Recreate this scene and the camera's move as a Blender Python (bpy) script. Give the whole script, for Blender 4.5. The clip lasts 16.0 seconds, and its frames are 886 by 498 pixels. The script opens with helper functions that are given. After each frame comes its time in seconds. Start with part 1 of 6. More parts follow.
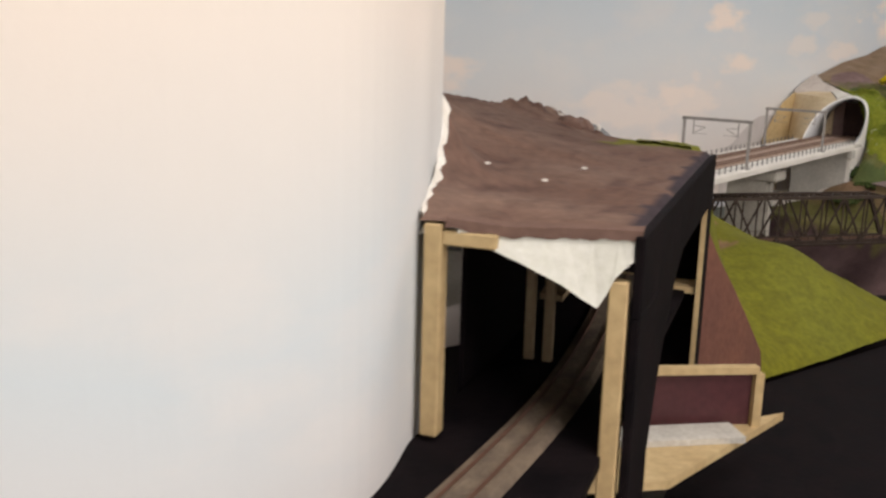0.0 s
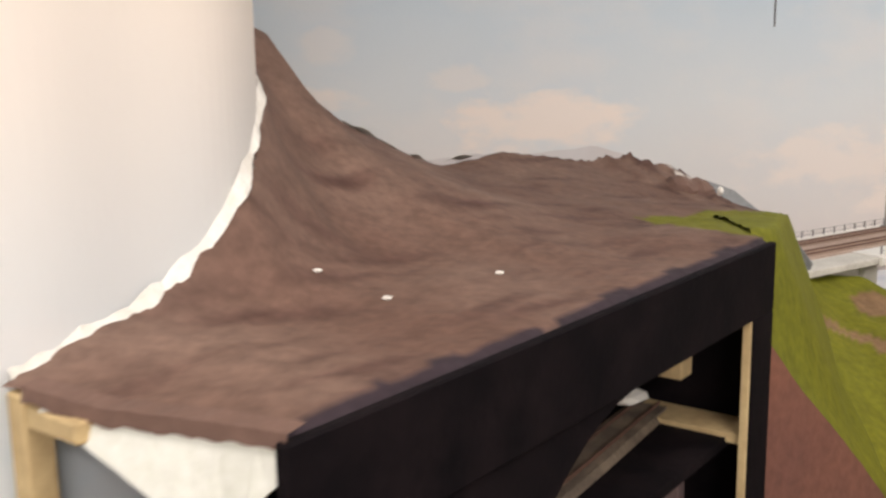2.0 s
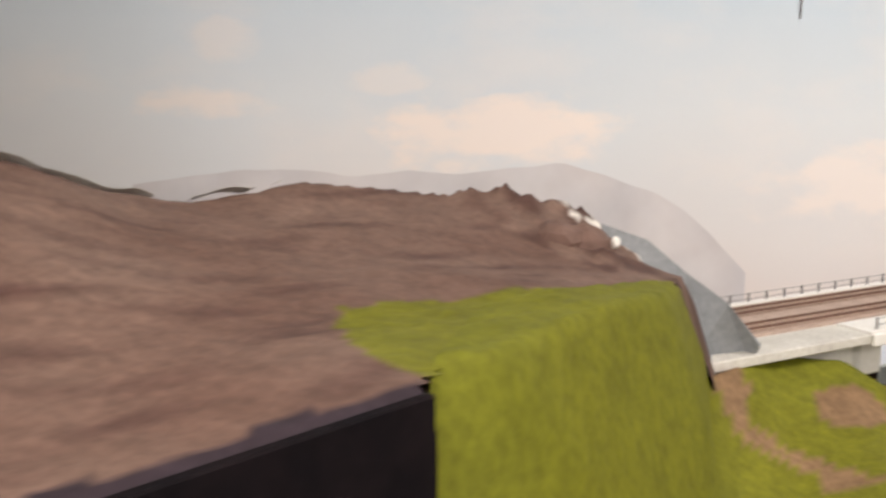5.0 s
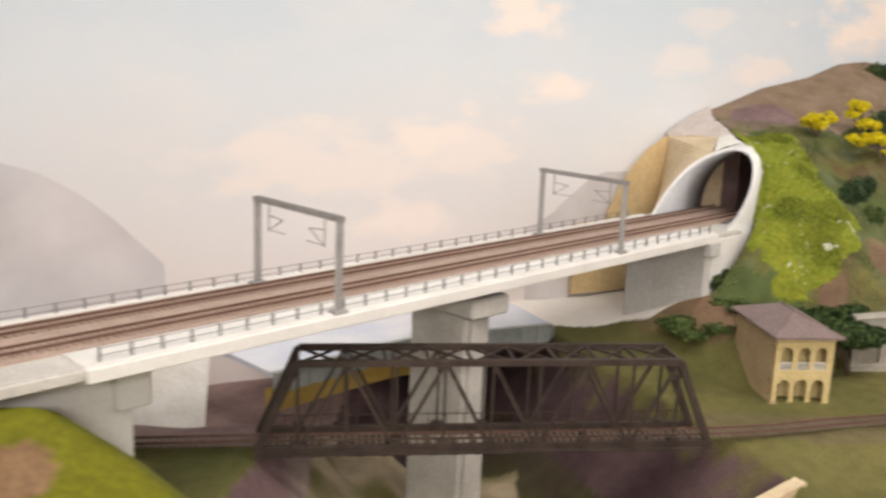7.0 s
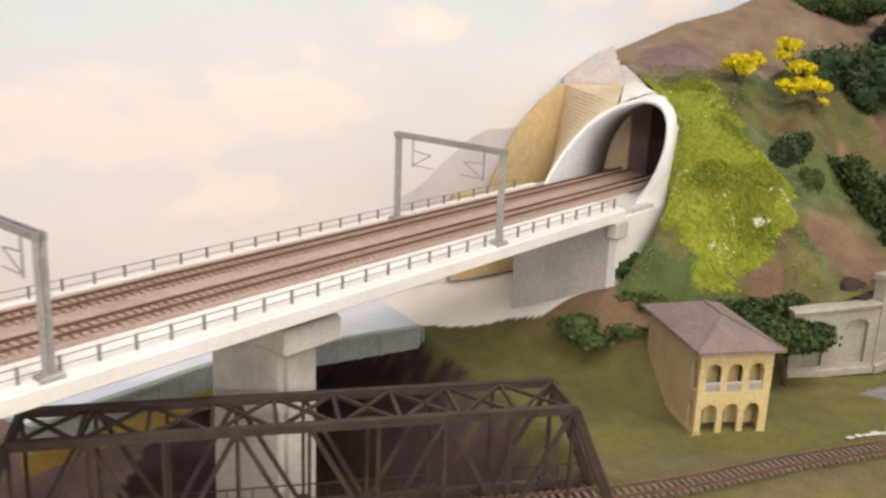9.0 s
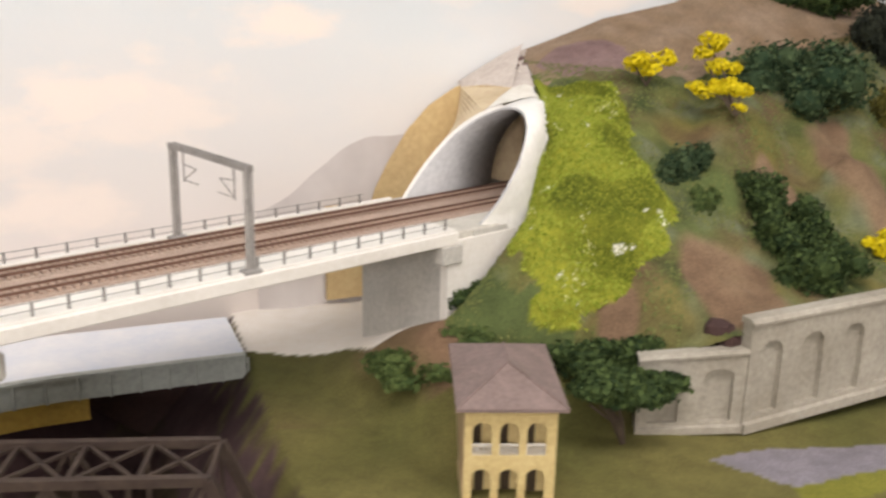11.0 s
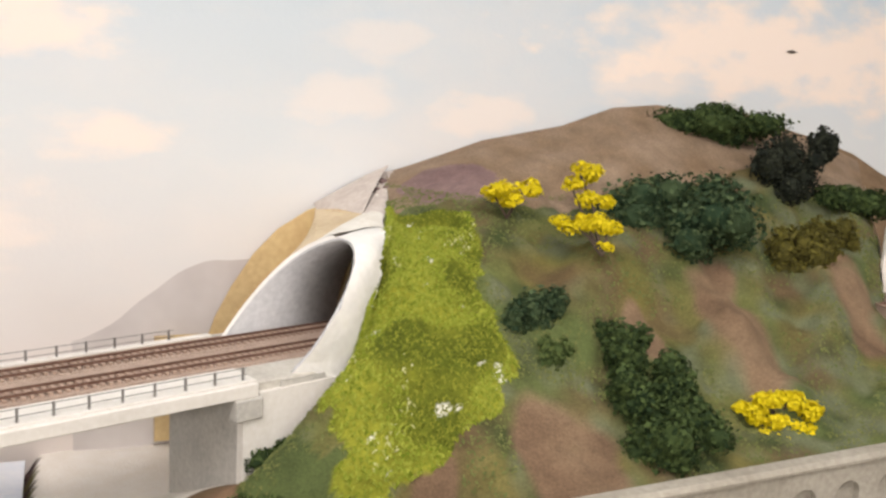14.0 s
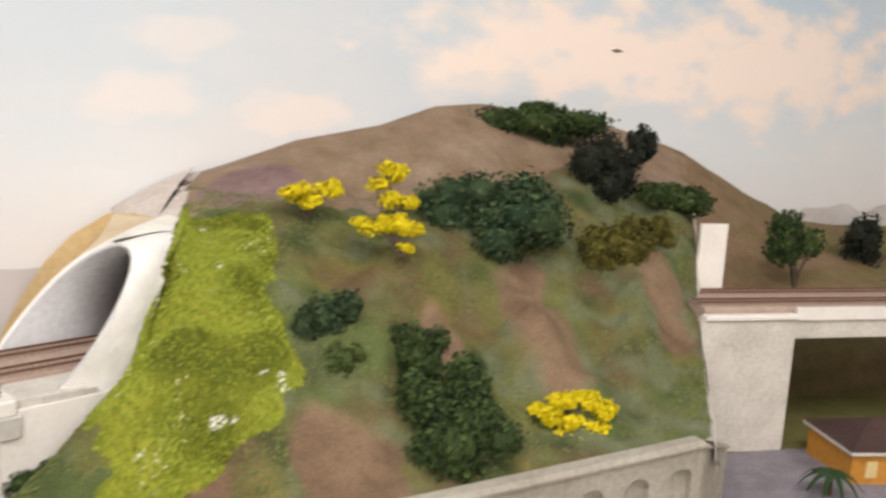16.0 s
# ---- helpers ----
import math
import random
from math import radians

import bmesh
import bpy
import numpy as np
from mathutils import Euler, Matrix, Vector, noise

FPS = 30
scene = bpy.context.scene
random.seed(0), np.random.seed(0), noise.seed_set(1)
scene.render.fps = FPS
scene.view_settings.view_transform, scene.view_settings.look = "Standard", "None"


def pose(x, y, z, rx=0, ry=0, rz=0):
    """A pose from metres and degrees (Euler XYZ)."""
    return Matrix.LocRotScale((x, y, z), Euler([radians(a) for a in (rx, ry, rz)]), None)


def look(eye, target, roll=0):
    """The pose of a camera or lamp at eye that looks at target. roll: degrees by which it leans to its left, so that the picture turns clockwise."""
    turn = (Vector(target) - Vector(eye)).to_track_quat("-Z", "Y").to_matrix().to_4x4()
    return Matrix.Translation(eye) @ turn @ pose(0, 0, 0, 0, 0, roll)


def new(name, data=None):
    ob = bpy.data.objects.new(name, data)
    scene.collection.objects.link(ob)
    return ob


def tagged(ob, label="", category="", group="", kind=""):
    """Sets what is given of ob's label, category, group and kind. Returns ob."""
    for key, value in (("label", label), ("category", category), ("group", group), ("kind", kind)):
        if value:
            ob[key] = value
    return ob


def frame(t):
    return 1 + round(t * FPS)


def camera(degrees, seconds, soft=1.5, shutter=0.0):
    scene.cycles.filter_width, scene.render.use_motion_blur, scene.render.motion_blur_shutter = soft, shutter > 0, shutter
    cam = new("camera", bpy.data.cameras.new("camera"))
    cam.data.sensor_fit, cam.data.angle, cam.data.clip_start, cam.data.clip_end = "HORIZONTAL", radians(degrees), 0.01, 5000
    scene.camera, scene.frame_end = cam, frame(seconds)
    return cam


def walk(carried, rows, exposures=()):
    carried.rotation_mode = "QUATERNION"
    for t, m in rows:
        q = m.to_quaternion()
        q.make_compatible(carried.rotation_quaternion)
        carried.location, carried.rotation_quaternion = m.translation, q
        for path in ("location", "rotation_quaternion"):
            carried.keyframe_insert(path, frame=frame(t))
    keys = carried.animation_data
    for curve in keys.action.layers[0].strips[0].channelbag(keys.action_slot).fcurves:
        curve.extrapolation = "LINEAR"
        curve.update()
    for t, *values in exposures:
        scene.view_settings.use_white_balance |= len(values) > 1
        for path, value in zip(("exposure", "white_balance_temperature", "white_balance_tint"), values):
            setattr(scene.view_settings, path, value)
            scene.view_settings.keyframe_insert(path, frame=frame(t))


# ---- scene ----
cam = camera(49.9, 16.0, soft=2.6, shutter=0.5)
PATH = [
    (0, (-1.585, -1.982, 0.421), (-1.165, -0.075, -0.01), 1.6),
    (0.5, (-1.499, -1.937, 0.425), (-1.139, -0.014, 0.012), 0.4),
    (1, (-1.382, -1.92, 0.434), (-1.284, 0.046, 0.08), 1.4),
    (1.5, (-1.308, -1.872, 0.425), (-1.383, 0.094, 0.062), 0.6),
    (2, (-1.266, -1.76, 0.428), (-1.438, 0.202, 0.083), -0.8),
    (2.5, (-1.205, -1.699, 0.427), (-1.508, 0.248, 0.085), -0.8),
    (3, (-1.095, -1.671, 0.424), (-1.638, 0.234, 0.154), -0.3),
    (3.5, (-1.058, -1.605, 0.421), (-1.617, 0.286, 0.086), -1.0),
    (6, (-0.831, -1.26, 0.445), (-0.954, 0.703, 0.082), 1.0),
    (6.5, (-0.683, -1.185, 0.448), (-0.619, 0.762, -0.006), 1.7),
    (7, (-0.557, -1.146, 0.447), (-0.365, 0.798, 0.022), 2.4),
    (7.5, (-0.508, -1.09, 0.439), (-0.231, 0.836, -0.023), 2.4),
    (8, (-0.503, -0.985, 0.436), (-0.124, 0.916, -0.057), 2.2),
    (10.5, (-0.167, -0.746, 0.432), (0.065, 1.156, -0.143), 1.0),
    (11, (-0.058, -0.739, 0.439), (0.027, 1.181, -0.114), 1.3),
    (11.5, (0.033, -0.751, 0.433), (0.102, 1.178, -0.093), 1.7),
    (12, (0.064, -0.698, 0.439), (0.232, 1.217, -0.115), 2.1),
    (12.5, (0.056, -0.615, 0.441), (0.385, 1.281, -0.104), 2.8),
    (13, (0.058, -0.585, 0.445), (0.424, 1.322, -0.035), 2.5),
    (13.5, (0.095, -0.598, 0.467), (0.314, 1.343, 0.04), 3.1),
    (14, (0.125, -0.609, 0.464), (0.215, 1.357, 0.108), 3.4),
    (14.5, (0.124, -0.622, 0.464), (0.206, 1.344, 0.11), 3.2),
    (15, (0.129, -0.63, 0.466), (0.275, 1.334, 0.118), 3.4),
    (15.5, (0.193, -0.634, 0.461), (0.369, 1.326, 0.106), 3.3),
    (16, (0.243, -0.587, 0.466), (0.528, 1.363, 0.125), 3.4),
]
walk(cam, [(t, look(eye, target, roll)) for t, eye, target, roll in PATH],
     exposures=[(0, -0.66), (1.5, -0.52), (2.5, -0.14), (3.0, 0.06), (3.7, 0.2), (6.0, -0.13), (8.0, 0.12), (10.5, 0.1), (12.5, 0.06), (16.0, 0.12)])

# ---- world and lights ----
world = bpy.data.worlds.new("room_air")
scene.world = world
world.use_nodes = True
world.node_tree.nodes["Background"].inputs[0].default_value = (1.0, 0.93, 0.85, 1)
world.node_tree.nodes["Background"].inputs[1].default_value = 0.12
scene.view_settings.exposure = 0.0
# all unseen; the strong third one is placed far off to brighten under the deck
LAMPS = [(-1.0, -2.05, 1.62, 25), (0.2, -0.6, 1.62, 17), (-0.5, -4.1, 1.62, 125), (1.75, -0.7, 1.62, 15)]


# ---- materials ----
def rgb(c):
    return (*c, 1.0)


def surface(name, a, b=None, rough=0.7, size=30.0, fine=250.0, bump=0.15, metal=0.0, spec=0.4, varied=0.0):
    """A worn two-tone surface: broad stains from a to b, fine grain and relief."""
    m = bpy.data.materials.new(name)
    m.use_nodes = True
    nt = m.node_tree
    bs = nt.nodes["Principled BSDF"]
    bs.inputs["Metallic"].default_value = metal
    bs.inputs["Specular IOR Level"].default_value = spec
    b = b or tuple(v * 0.8 for v in a)
    tc = nt.nodes.new("ShaderNodeTexCoord")
    n1 = nt.nodes.new("ShaderNodeTexNoise")
    n1.inputs["Scale"].default_value, n1.inputs["Detail"].default_value = size, 5
    n2 = nt.nodes.new("ShaderNodeTexNoise")
    n2.inputs["Scale"].default_value, n2.inputs["Detail"].default_value = fine, 3
    nt.links.new(tc.outputs["Object"], n1.inputs["Vector"])
    nt.links.new(tc.outputs["Object"], n2.inputs["Vector"])
    ramp = nt.nodes.new("ShaderNodeValToRGB")
    ramp.color_ramp.elements[0].position, ramp.color_ramp.elements[1].position = 0.35, 0.65
    ramp.color_ramp.elements[0].color, ramp.color_ramp.elements[1].color = rgb(a), rgb(b)
    nt.links.new(n1.outputs["Fac"], ramp.inputs["Fac"])
    mix = nt.nodes.new("ShaderNodeMix")
    mix.data_type, mix.blend_type = "RGBA", "OVERLAY"
    mix.inputs["Factor"].default_value = 0.3
    nt.links.new(ramp.outputs["Color"], mix.inputs["A"])
    nt.links.new(n2.outputs["Fac"], mix.inputs["B"])
    out = mix.outputs["Result"]
    if varied:
        info = nt.nodes.new("ShaderNodeObjectInfo")
        hsv = nt.nodes.new("ShaderNodeHueSaturation")
        mr = nt.nodes.new("ShaderNodeMapRange")
        mr.inputs["To Min"].default_value, mr.inputs["To Max"].default_value = 1 - varied, 1 + varied
        nt.links.new(info.outputs["Random"], mr.inputs["Value"])
        nt.links.new(mr.outputs["Result"], hsv.inputs["Value"])
        nt.links.new(out, hsv.inputs["Color"])
        out = hsv.outputs["Color"]
    nt.links.new(out, bs.inputs["Base Color"])
    rr = nt.nodes.new("ShaderNodeMapRange")
    rr.inputs["To Min"].default_value, rr.inputs["To Max"].default_value = rough - 0.1, min(1, rough + 0.12)
    nt.links.new(n1.outputs["Fac"], rr.inputs["Value"])
    nt.links.new(rr.outputs["Result"], bs.inputs["Roughness"])
    bp = nt.nodes.new("ShaderNodeBump")
    bp.inputs["Strength"].default_value, bp.inputs["Distance"].default_value = bump, 0.004
    nt.links.new(n2.outputs["Fac"], bp.inputs["Height"])
    nt.links.new(bp.outputs["Normal"], bs.inputs["Normal"])
    return m


def zoned(name, fine=350.0, bump=0.35, rough=0.9):
    """Scenery ground: the paint and scatter colours lie in the mesh's own colour layer, broken up by grain."""
    m = bpy.data.materials.new(name)
    m.use_nodes = True
    nt = m.node_tree
    bs = nt.nodes["Principled BSDF"]
    bs.inputs["Roughness"].default_value = rough
    bs.inputs["Specular IOR Level"].default_value = 0.2
    at = nt.nodes.new("ShaderNodeAttribute")
    at.attribute_name = "ground"
    tc = nt.nodes.new("ShaderNodeTexCoord")
    n1 = nt.nodes.new("ShaderNodeTexNoise")
    n1.inputs["Scale"].default_value, n1.inputs["Detail"].default_value = fine, 4
    n2 = nt.nodes.new("ShaderNodeTexNoise")
    n2.inputs["Scale"].default_value, n2.inputs["Detail"].default_value = 45, 4
    for q in (n1, n2):
        nt.links.new(tc.outputs["Object"], q.inputs["Vector"])
    mul = nt.nodes.new("ShaderNodeMix")
    mul.data_type, mul.blend_type = "RGBA", "OVERLAY"
    mul.inputs["Factor"].default_value = 0.4
    nt.links.new(at.outputs["Color"], mul.inputs["A"])
    nt.links.new(n1.outputs["Fac"], mul.inputs["B"])
    mul2 = nt.nodes.new("ShaderNodeMix")
    mul2.data_type, mul2.blend_type = "RGBA", "OVERLAY"
    mul2.inputs["Factor"].default_value = 0.35
    nt.links.new(mul.outputs["Result"], mul2.inputs["A"])
    nt.links.new(n2.outputs["Fac"], mul2.inputs["B"])
    nt.links.new(mul2.outputs["Result"], bs.inputs["Base Color"])
    bp = nt.nodes.new("ShaderNodeBump")
    bp.inputs["Strength"].default_value, bp.inputs["Distance"].default_value = bump, 0.004
    nt.links.new(n1.outputs["Fac"], bp.inputs["Height"])
    nt.links.new(bp.outputs["Normal"], bs.inputs["Normal"])
    return m


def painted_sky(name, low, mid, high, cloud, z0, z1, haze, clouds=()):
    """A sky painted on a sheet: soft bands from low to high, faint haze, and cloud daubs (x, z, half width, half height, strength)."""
    m = bpy.data.materials.new(name)
    m.use_nodes = True
    nt = m.node_tree
    bs = nt.nodes["Principled BSDF"]
    bs.inputs["Roughness"].default_value = 0.75
    bs.inputs["Specular IOR Level"].default_value = 0.25
    tc = nt.nodes.new("ShaderNodeTexCoord")
    sep = nt.nodes.new("ShaderNodeSeparateXYZ")
    nt.links.new(tc.outputs["Object"], sep.inputs[0])
    wob = nt.nodes.new("ShaderNodeTexNoise")
    wob.inputs["Scale"].default_value, wob.inputs["Detail"].default_value = 2.2, 3
    nt.links.new(tc.outputs["Object"], wob.inputs["Vector"])
    add = nt.nodes.new("ShaderNodeMath")
    add.operation = "MULTIPLY_ADD"
    add.inputs[1].default_value, add.inputs[2].default_value = 0.25, -0.125
    nt.links.new(wob.outputs["Fac"], add.inputs[0])
    su = nt.nodes.new("ShaderNodeMath")
    nt.links.new(sep.outputs["Z"], su.inputs[0])
    nt.links.new(add.outputs[0], su.inputs[1])
    mr = nt.nodes.new("ShaderNodeMapRange")
    mr.inputs["From Min"].default_value, mr.inputs["From Max"].default_value = z0, z1
    nt.links.new(su.outputs[0], mr.inputs["Value"])
    ramp = nt.nodes.new("ShaderNodeValToRGB")
    ramp.color_ramp.elements[0].color, ramp.color_ramp.elements[1].color = rgb(low), rgb(high)
    e = ramp.color_ramp.elements.new(0.45)
    e.color = rgb(mid)
    nt.links.new(mr.outputs["Result"], ramp.inputs["Fac"])
    mp = nt.nodes.new("ShaderNodeMapping")
    mp.inputs["Scale"].default_value = (1, 1, 2.0)
    mp.inputs["Location"].default_value = (0.35, 0.1, 0.22)
    nt.links.new(tc.outputs["Object"], mp.inputs["Vector"])
    cl = nt.nodes.new("ShaderNodeTexNoise")
    cl.inputs["Scale"].default_value, cl.inputs["Detail"].default_value, cl.inputs["Roughness"].default_value = 3.4, 6, 0.55
    nt.links.new(mp.outputs["Vector"], cl.inputs["Vector"])
    cr = nt.nodes.new("ShaderNodeValToRGB")
    cr.color_ramp.elements[0].position, cr.color_ramp.elements[1].position = 0.5, 0.68
    cr.color_ramp.elements[0].color, cr.color_ramp.elements[1].color = (0, 0, 0, 1), (haze, haze, haze, 1)
    nt.links.new(cl.outputs["Fac"], cr.inputs["Fac"])
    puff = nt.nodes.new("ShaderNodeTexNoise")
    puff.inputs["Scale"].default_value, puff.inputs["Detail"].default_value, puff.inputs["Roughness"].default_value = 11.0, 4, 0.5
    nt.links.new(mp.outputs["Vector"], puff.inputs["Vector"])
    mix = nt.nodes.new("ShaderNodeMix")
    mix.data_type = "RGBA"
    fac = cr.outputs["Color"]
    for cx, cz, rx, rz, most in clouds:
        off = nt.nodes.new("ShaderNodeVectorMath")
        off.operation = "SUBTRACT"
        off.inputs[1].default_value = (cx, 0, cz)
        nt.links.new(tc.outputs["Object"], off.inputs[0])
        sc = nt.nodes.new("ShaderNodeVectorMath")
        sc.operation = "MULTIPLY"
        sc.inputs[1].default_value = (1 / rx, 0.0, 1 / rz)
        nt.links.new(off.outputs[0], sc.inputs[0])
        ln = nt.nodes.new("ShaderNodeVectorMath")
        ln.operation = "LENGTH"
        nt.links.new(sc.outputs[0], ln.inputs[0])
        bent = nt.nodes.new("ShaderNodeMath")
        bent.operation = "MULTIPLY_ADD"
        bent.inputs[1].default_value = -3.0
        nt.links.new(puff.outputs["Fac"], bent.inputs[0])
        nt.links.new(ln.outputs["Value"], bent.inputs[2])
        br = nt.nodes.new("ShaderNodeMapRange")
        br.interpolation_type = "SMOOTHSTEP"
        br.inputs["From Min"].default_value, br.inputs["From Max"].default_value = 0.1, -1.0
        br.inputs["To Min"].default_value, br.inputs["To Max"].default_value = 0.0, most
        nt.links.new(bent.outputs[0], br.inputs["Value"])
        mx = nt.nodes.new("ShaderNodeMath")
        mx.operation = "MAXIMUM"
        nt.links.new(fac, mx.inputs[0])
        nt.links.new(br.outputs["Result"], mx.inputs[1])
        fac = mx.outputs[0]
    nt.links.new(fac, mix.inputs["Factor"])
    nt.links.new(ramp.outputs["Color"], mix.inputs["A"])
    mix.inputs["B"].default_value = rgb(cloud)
    nt.links.new(mix.outputs["Result"], bs.inputs["Base Color"])
    gr = nt.nodes.new("ShaderNodeTexNoise")
    gr.inputs["Scale"].default_value = 160
    nt.links.new(tc.outputs["Object"], gr.inputs["Vector"])
    bp = nt.nodes.new("ShaderNodeBump")
    bp.inputs["Strength"].default_value, bp.inputs["Distance"].default_value = 0.08, 0.002
    nt.links.new(gr.outputs["Fac"], bp.inputs["Height"])
    nt.links.new(bp.outputs["Normal"], bs.inputs["Normal"])
    return m


def leafy(name, a, b):
    """Foam foliage whose clumps differ from one another."""
    m = bpy.data.materials.new(name)
    m.use_nodes = True
    nt = m.node_tree
    bs = nt.nodes["Principled BSDF"]
    bs.inputs["Roughness"].default_value = 0.85
    bs.inputs["Specular IOR Level"].default_value = 0.2
    geo = nt.nodes.new("ShaderNodeNewGeometry")
    mix = nt.nodes.new("ShaderNodeMix")
    mix.data_type = "RGBA"
    mix.inputs["A"].default_value, mix.inputs["B"].default_value = rgb(a), rgb(b)
    nt.links.new(geo.outputs["Random Per Island"], mix.inputs["Factor"])
    nt.links.new(mix.outputs["Result"], bs.inputs["Base Color"])
    return m


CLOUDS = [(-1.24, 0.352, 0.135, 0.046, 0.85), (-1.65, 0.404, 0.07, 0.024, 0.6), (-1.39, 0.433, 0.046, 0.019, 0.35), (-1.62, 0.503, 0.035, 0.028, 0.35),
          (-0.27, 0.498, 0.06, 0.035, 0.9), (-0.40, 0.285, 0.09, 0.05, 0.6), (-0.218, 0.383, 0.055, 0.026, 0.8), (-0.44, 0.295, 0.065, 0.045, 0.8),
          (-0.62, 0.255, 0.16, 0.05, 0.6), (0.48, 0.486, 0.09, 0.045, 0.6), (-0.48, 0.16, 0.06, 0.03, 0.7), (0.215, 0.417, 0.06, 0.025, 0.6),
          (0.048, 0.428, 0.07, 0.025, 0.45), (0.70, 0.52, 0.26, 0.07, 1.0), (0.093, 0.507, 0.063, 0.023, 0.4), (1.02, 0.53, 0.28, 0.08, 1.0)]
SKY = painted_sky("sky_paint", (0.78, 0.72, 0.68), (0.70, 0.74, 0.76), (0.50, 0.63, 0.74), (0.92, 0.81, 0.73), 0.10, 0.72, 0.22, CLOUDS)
PANEL = painted_sky("panel_paint", (0.76, 0.715, 0.69), (0.655, 0.735, 0.775), (0.90, 0.815, 0.72), (0.92, 0.83, 0.76), 0.06, 0.48, 0.45)
WHITE = surface("white_styrene", (0.80, 0.78, 0.73), (0.73, 0.71, 0.66), 0.6, 14, 200, 0.05)
CONCRETE = surface("pale_concrete", (0.60, 0.58, 0.52), (0.50, 0.48, 0.43), 0.8, 25, 220, 0.1)
GREYCONC = surface("grey_concrete", (0.42, 0.41, 0.38), (0.50, 0.49, 0.45), 0.8, 20, 220, 0.1)
PLASTER = surface("white_plaster", (0.82, 0.80, 0.74), (0.72, 0.69, 0.62), 0.8, 40, 180, 0.5)
RIMWHITE = surface("thick_white_paint", (0.85, 0.84, 0.80), (0.76, 0.76, 0.73), 0.6, 30, 150, 0.3)
LINING = surface("tunnel_lining", (0.55, 0.56, 0.57), (0.48, 0.49, 0.5), 0.7, 12, 150, 0.05)
WOOD = surface("raw_pine", (0.58, 0.44, 0.23), (0.47, 0.34, 0.17), 0.7, 18, 120, 0.15)
PALEWOOD = surface("pale_ply", (0.66, 0.54, 0.36), (0.58, 0.46, 0.29), 0.7, 14, 120, 0.1)
BLACK = surface("black_paint", (0.005, 0.004, 0.005), (0.010, 0.007, 0.008), 0.75, 30, 150, 0.1, 0.0, 0.06)
BROWN = surface("brown_paint", (0.13, 0.075, 0.056), (0.165, 0.10, 0.078), 0.75, 12, 130, 0.3)
REDBROWN = surface("redbrown_paint", (0.20, 0.085, 0.055), (0.16, 0.07, 0.05), 0.8, 12, 130, 0.2)
GREYWASH = surface("greyish_wash", (0.52, 0.46, 0.42), (0.62, 0.56, 0.51), 0.8, 30, 160, 0.3)
DUSTSLEEPER = surface("dusty_sleeper", (0.16, 0.12, 0.085), (0.20, 0.155, 0.11), 0.9, 60, 300, 0.2)
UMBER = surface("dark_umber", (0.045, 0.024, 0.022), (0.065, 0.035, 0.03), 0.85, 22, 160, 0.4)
MAUVE = surface("mauve_brown", (0.16, 0.105, 0.10), (0.20, 0.14, 0.13), 0.85, 22, 160, 0.3)
MAROON = surface("maroon_board", (0.075, 0.022, 0.026), (0.06, 0.018, 0.02), 0.5, 14, 130, 0.1)
IRON = surface("rusty_iron", (0.045, 0.03, 0.024), (0.07, 0.05, 0.038), 0.7, 60, 260, 0.3, 0.2)
MAST = surface("pale_mast_grey", (0.36, 0.345, 0.33), (0.29, 0.28, 0.265), 0.55, 60, 260, 0.1, 0.2)
STEEL = surface("grey_steel", (0.26, 0.25, 0.24), (0.2, 0.19, 0.18), 0.5, 60, 260, 0.1, 0.4)
RAIL = surface("rusty_rail", (0.13, 0.070, 0.050), (0.165, 0.092, 0.066), 0.55, 80, 300, 0.1, 0.2)
BALLAST = surface("pinkish_ballast", (0.52, 0.40, 0.325), (0.45, 0.345, 0.28), 0.95, 60, 420, 0.8)
DUSTBAL = surface("dusty_bed", (0.22, 0.17, 0.12), (0.13, 0.10, 0.074), 0.95, 40, 300, 0.8)
DARKBAL = surface("dark_ballast", (0.12, 0.09, 0.065), (0.17, 0.13, 0.09), 0.95, 60, 420, 0.8)
SLEEPER = surface("sleeper_brown", (0.37, 0.27, 0.21), (0.44, 0.33, 0.26), 0.85, 60, 300, 0.2, varied=0.15)
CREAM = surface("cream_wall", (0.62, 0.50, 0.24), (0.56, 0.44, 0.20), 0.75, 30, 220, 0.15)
# darker copy of the cream wall: shade of the turned-away faces coloured in
CREAMSHADE = surface("cream_shaded", (0.50, 0.38, 0.22), (0.44, 0.33, 0.19), 0.75, 30, 220, 0.15)
ROOF = surface("slate_mauve_roof", (0.18, 0.135, 0.122), (0.23, 0.172, 0.158), 0.8, 40, 220, 0.3)
INSIDE = surface("dark_room", (0.05, 0.035, 0.02), (0.07, 0.05, 0.03), 0.9)
STONE = surface("cast_wall_grey", (0.30, 0.275, 0.225), (0.38, 0.355, 0.30), 0.85, 16, 180, 0.25)
GIRDER = surface("girder_grey", (0.36, 0.39, 0.37), (0.30, 0.33, 0.31), 0.5, 12, 160, 0.1)
# blue-grey to near white: the reflected sheen is painted into the base colour
GLOSS = surface("blue_grey_sheen", (0.66, 0.73, 0.86), (0.86, 0.88, 0.92), 0.2, 9, 120, 0.05)
BEIGE = surface("beige_card", (0.62, 0.47, 0.24), (0.56, 0.42, 0.22), 0.7, 10, 120, 0.1)
MUSTARD = surface("mustard_foam", (0.55, 0.38, 0.08), (0.48, 0.34, 0.09), 0.8, 16, 160, 0.2)
GREYSLAB = surface("blue_grey_shell", (0.20, 0.215, 0.225), (0.25, 0.26, 0.265), 0.8, 8, 160, 0.1)
ORANGE = surface("orange_wall", (0.52, 0.24, 0.035), (0.46, 0.21, 0.03), 0.7, 20, 160, 0.1)
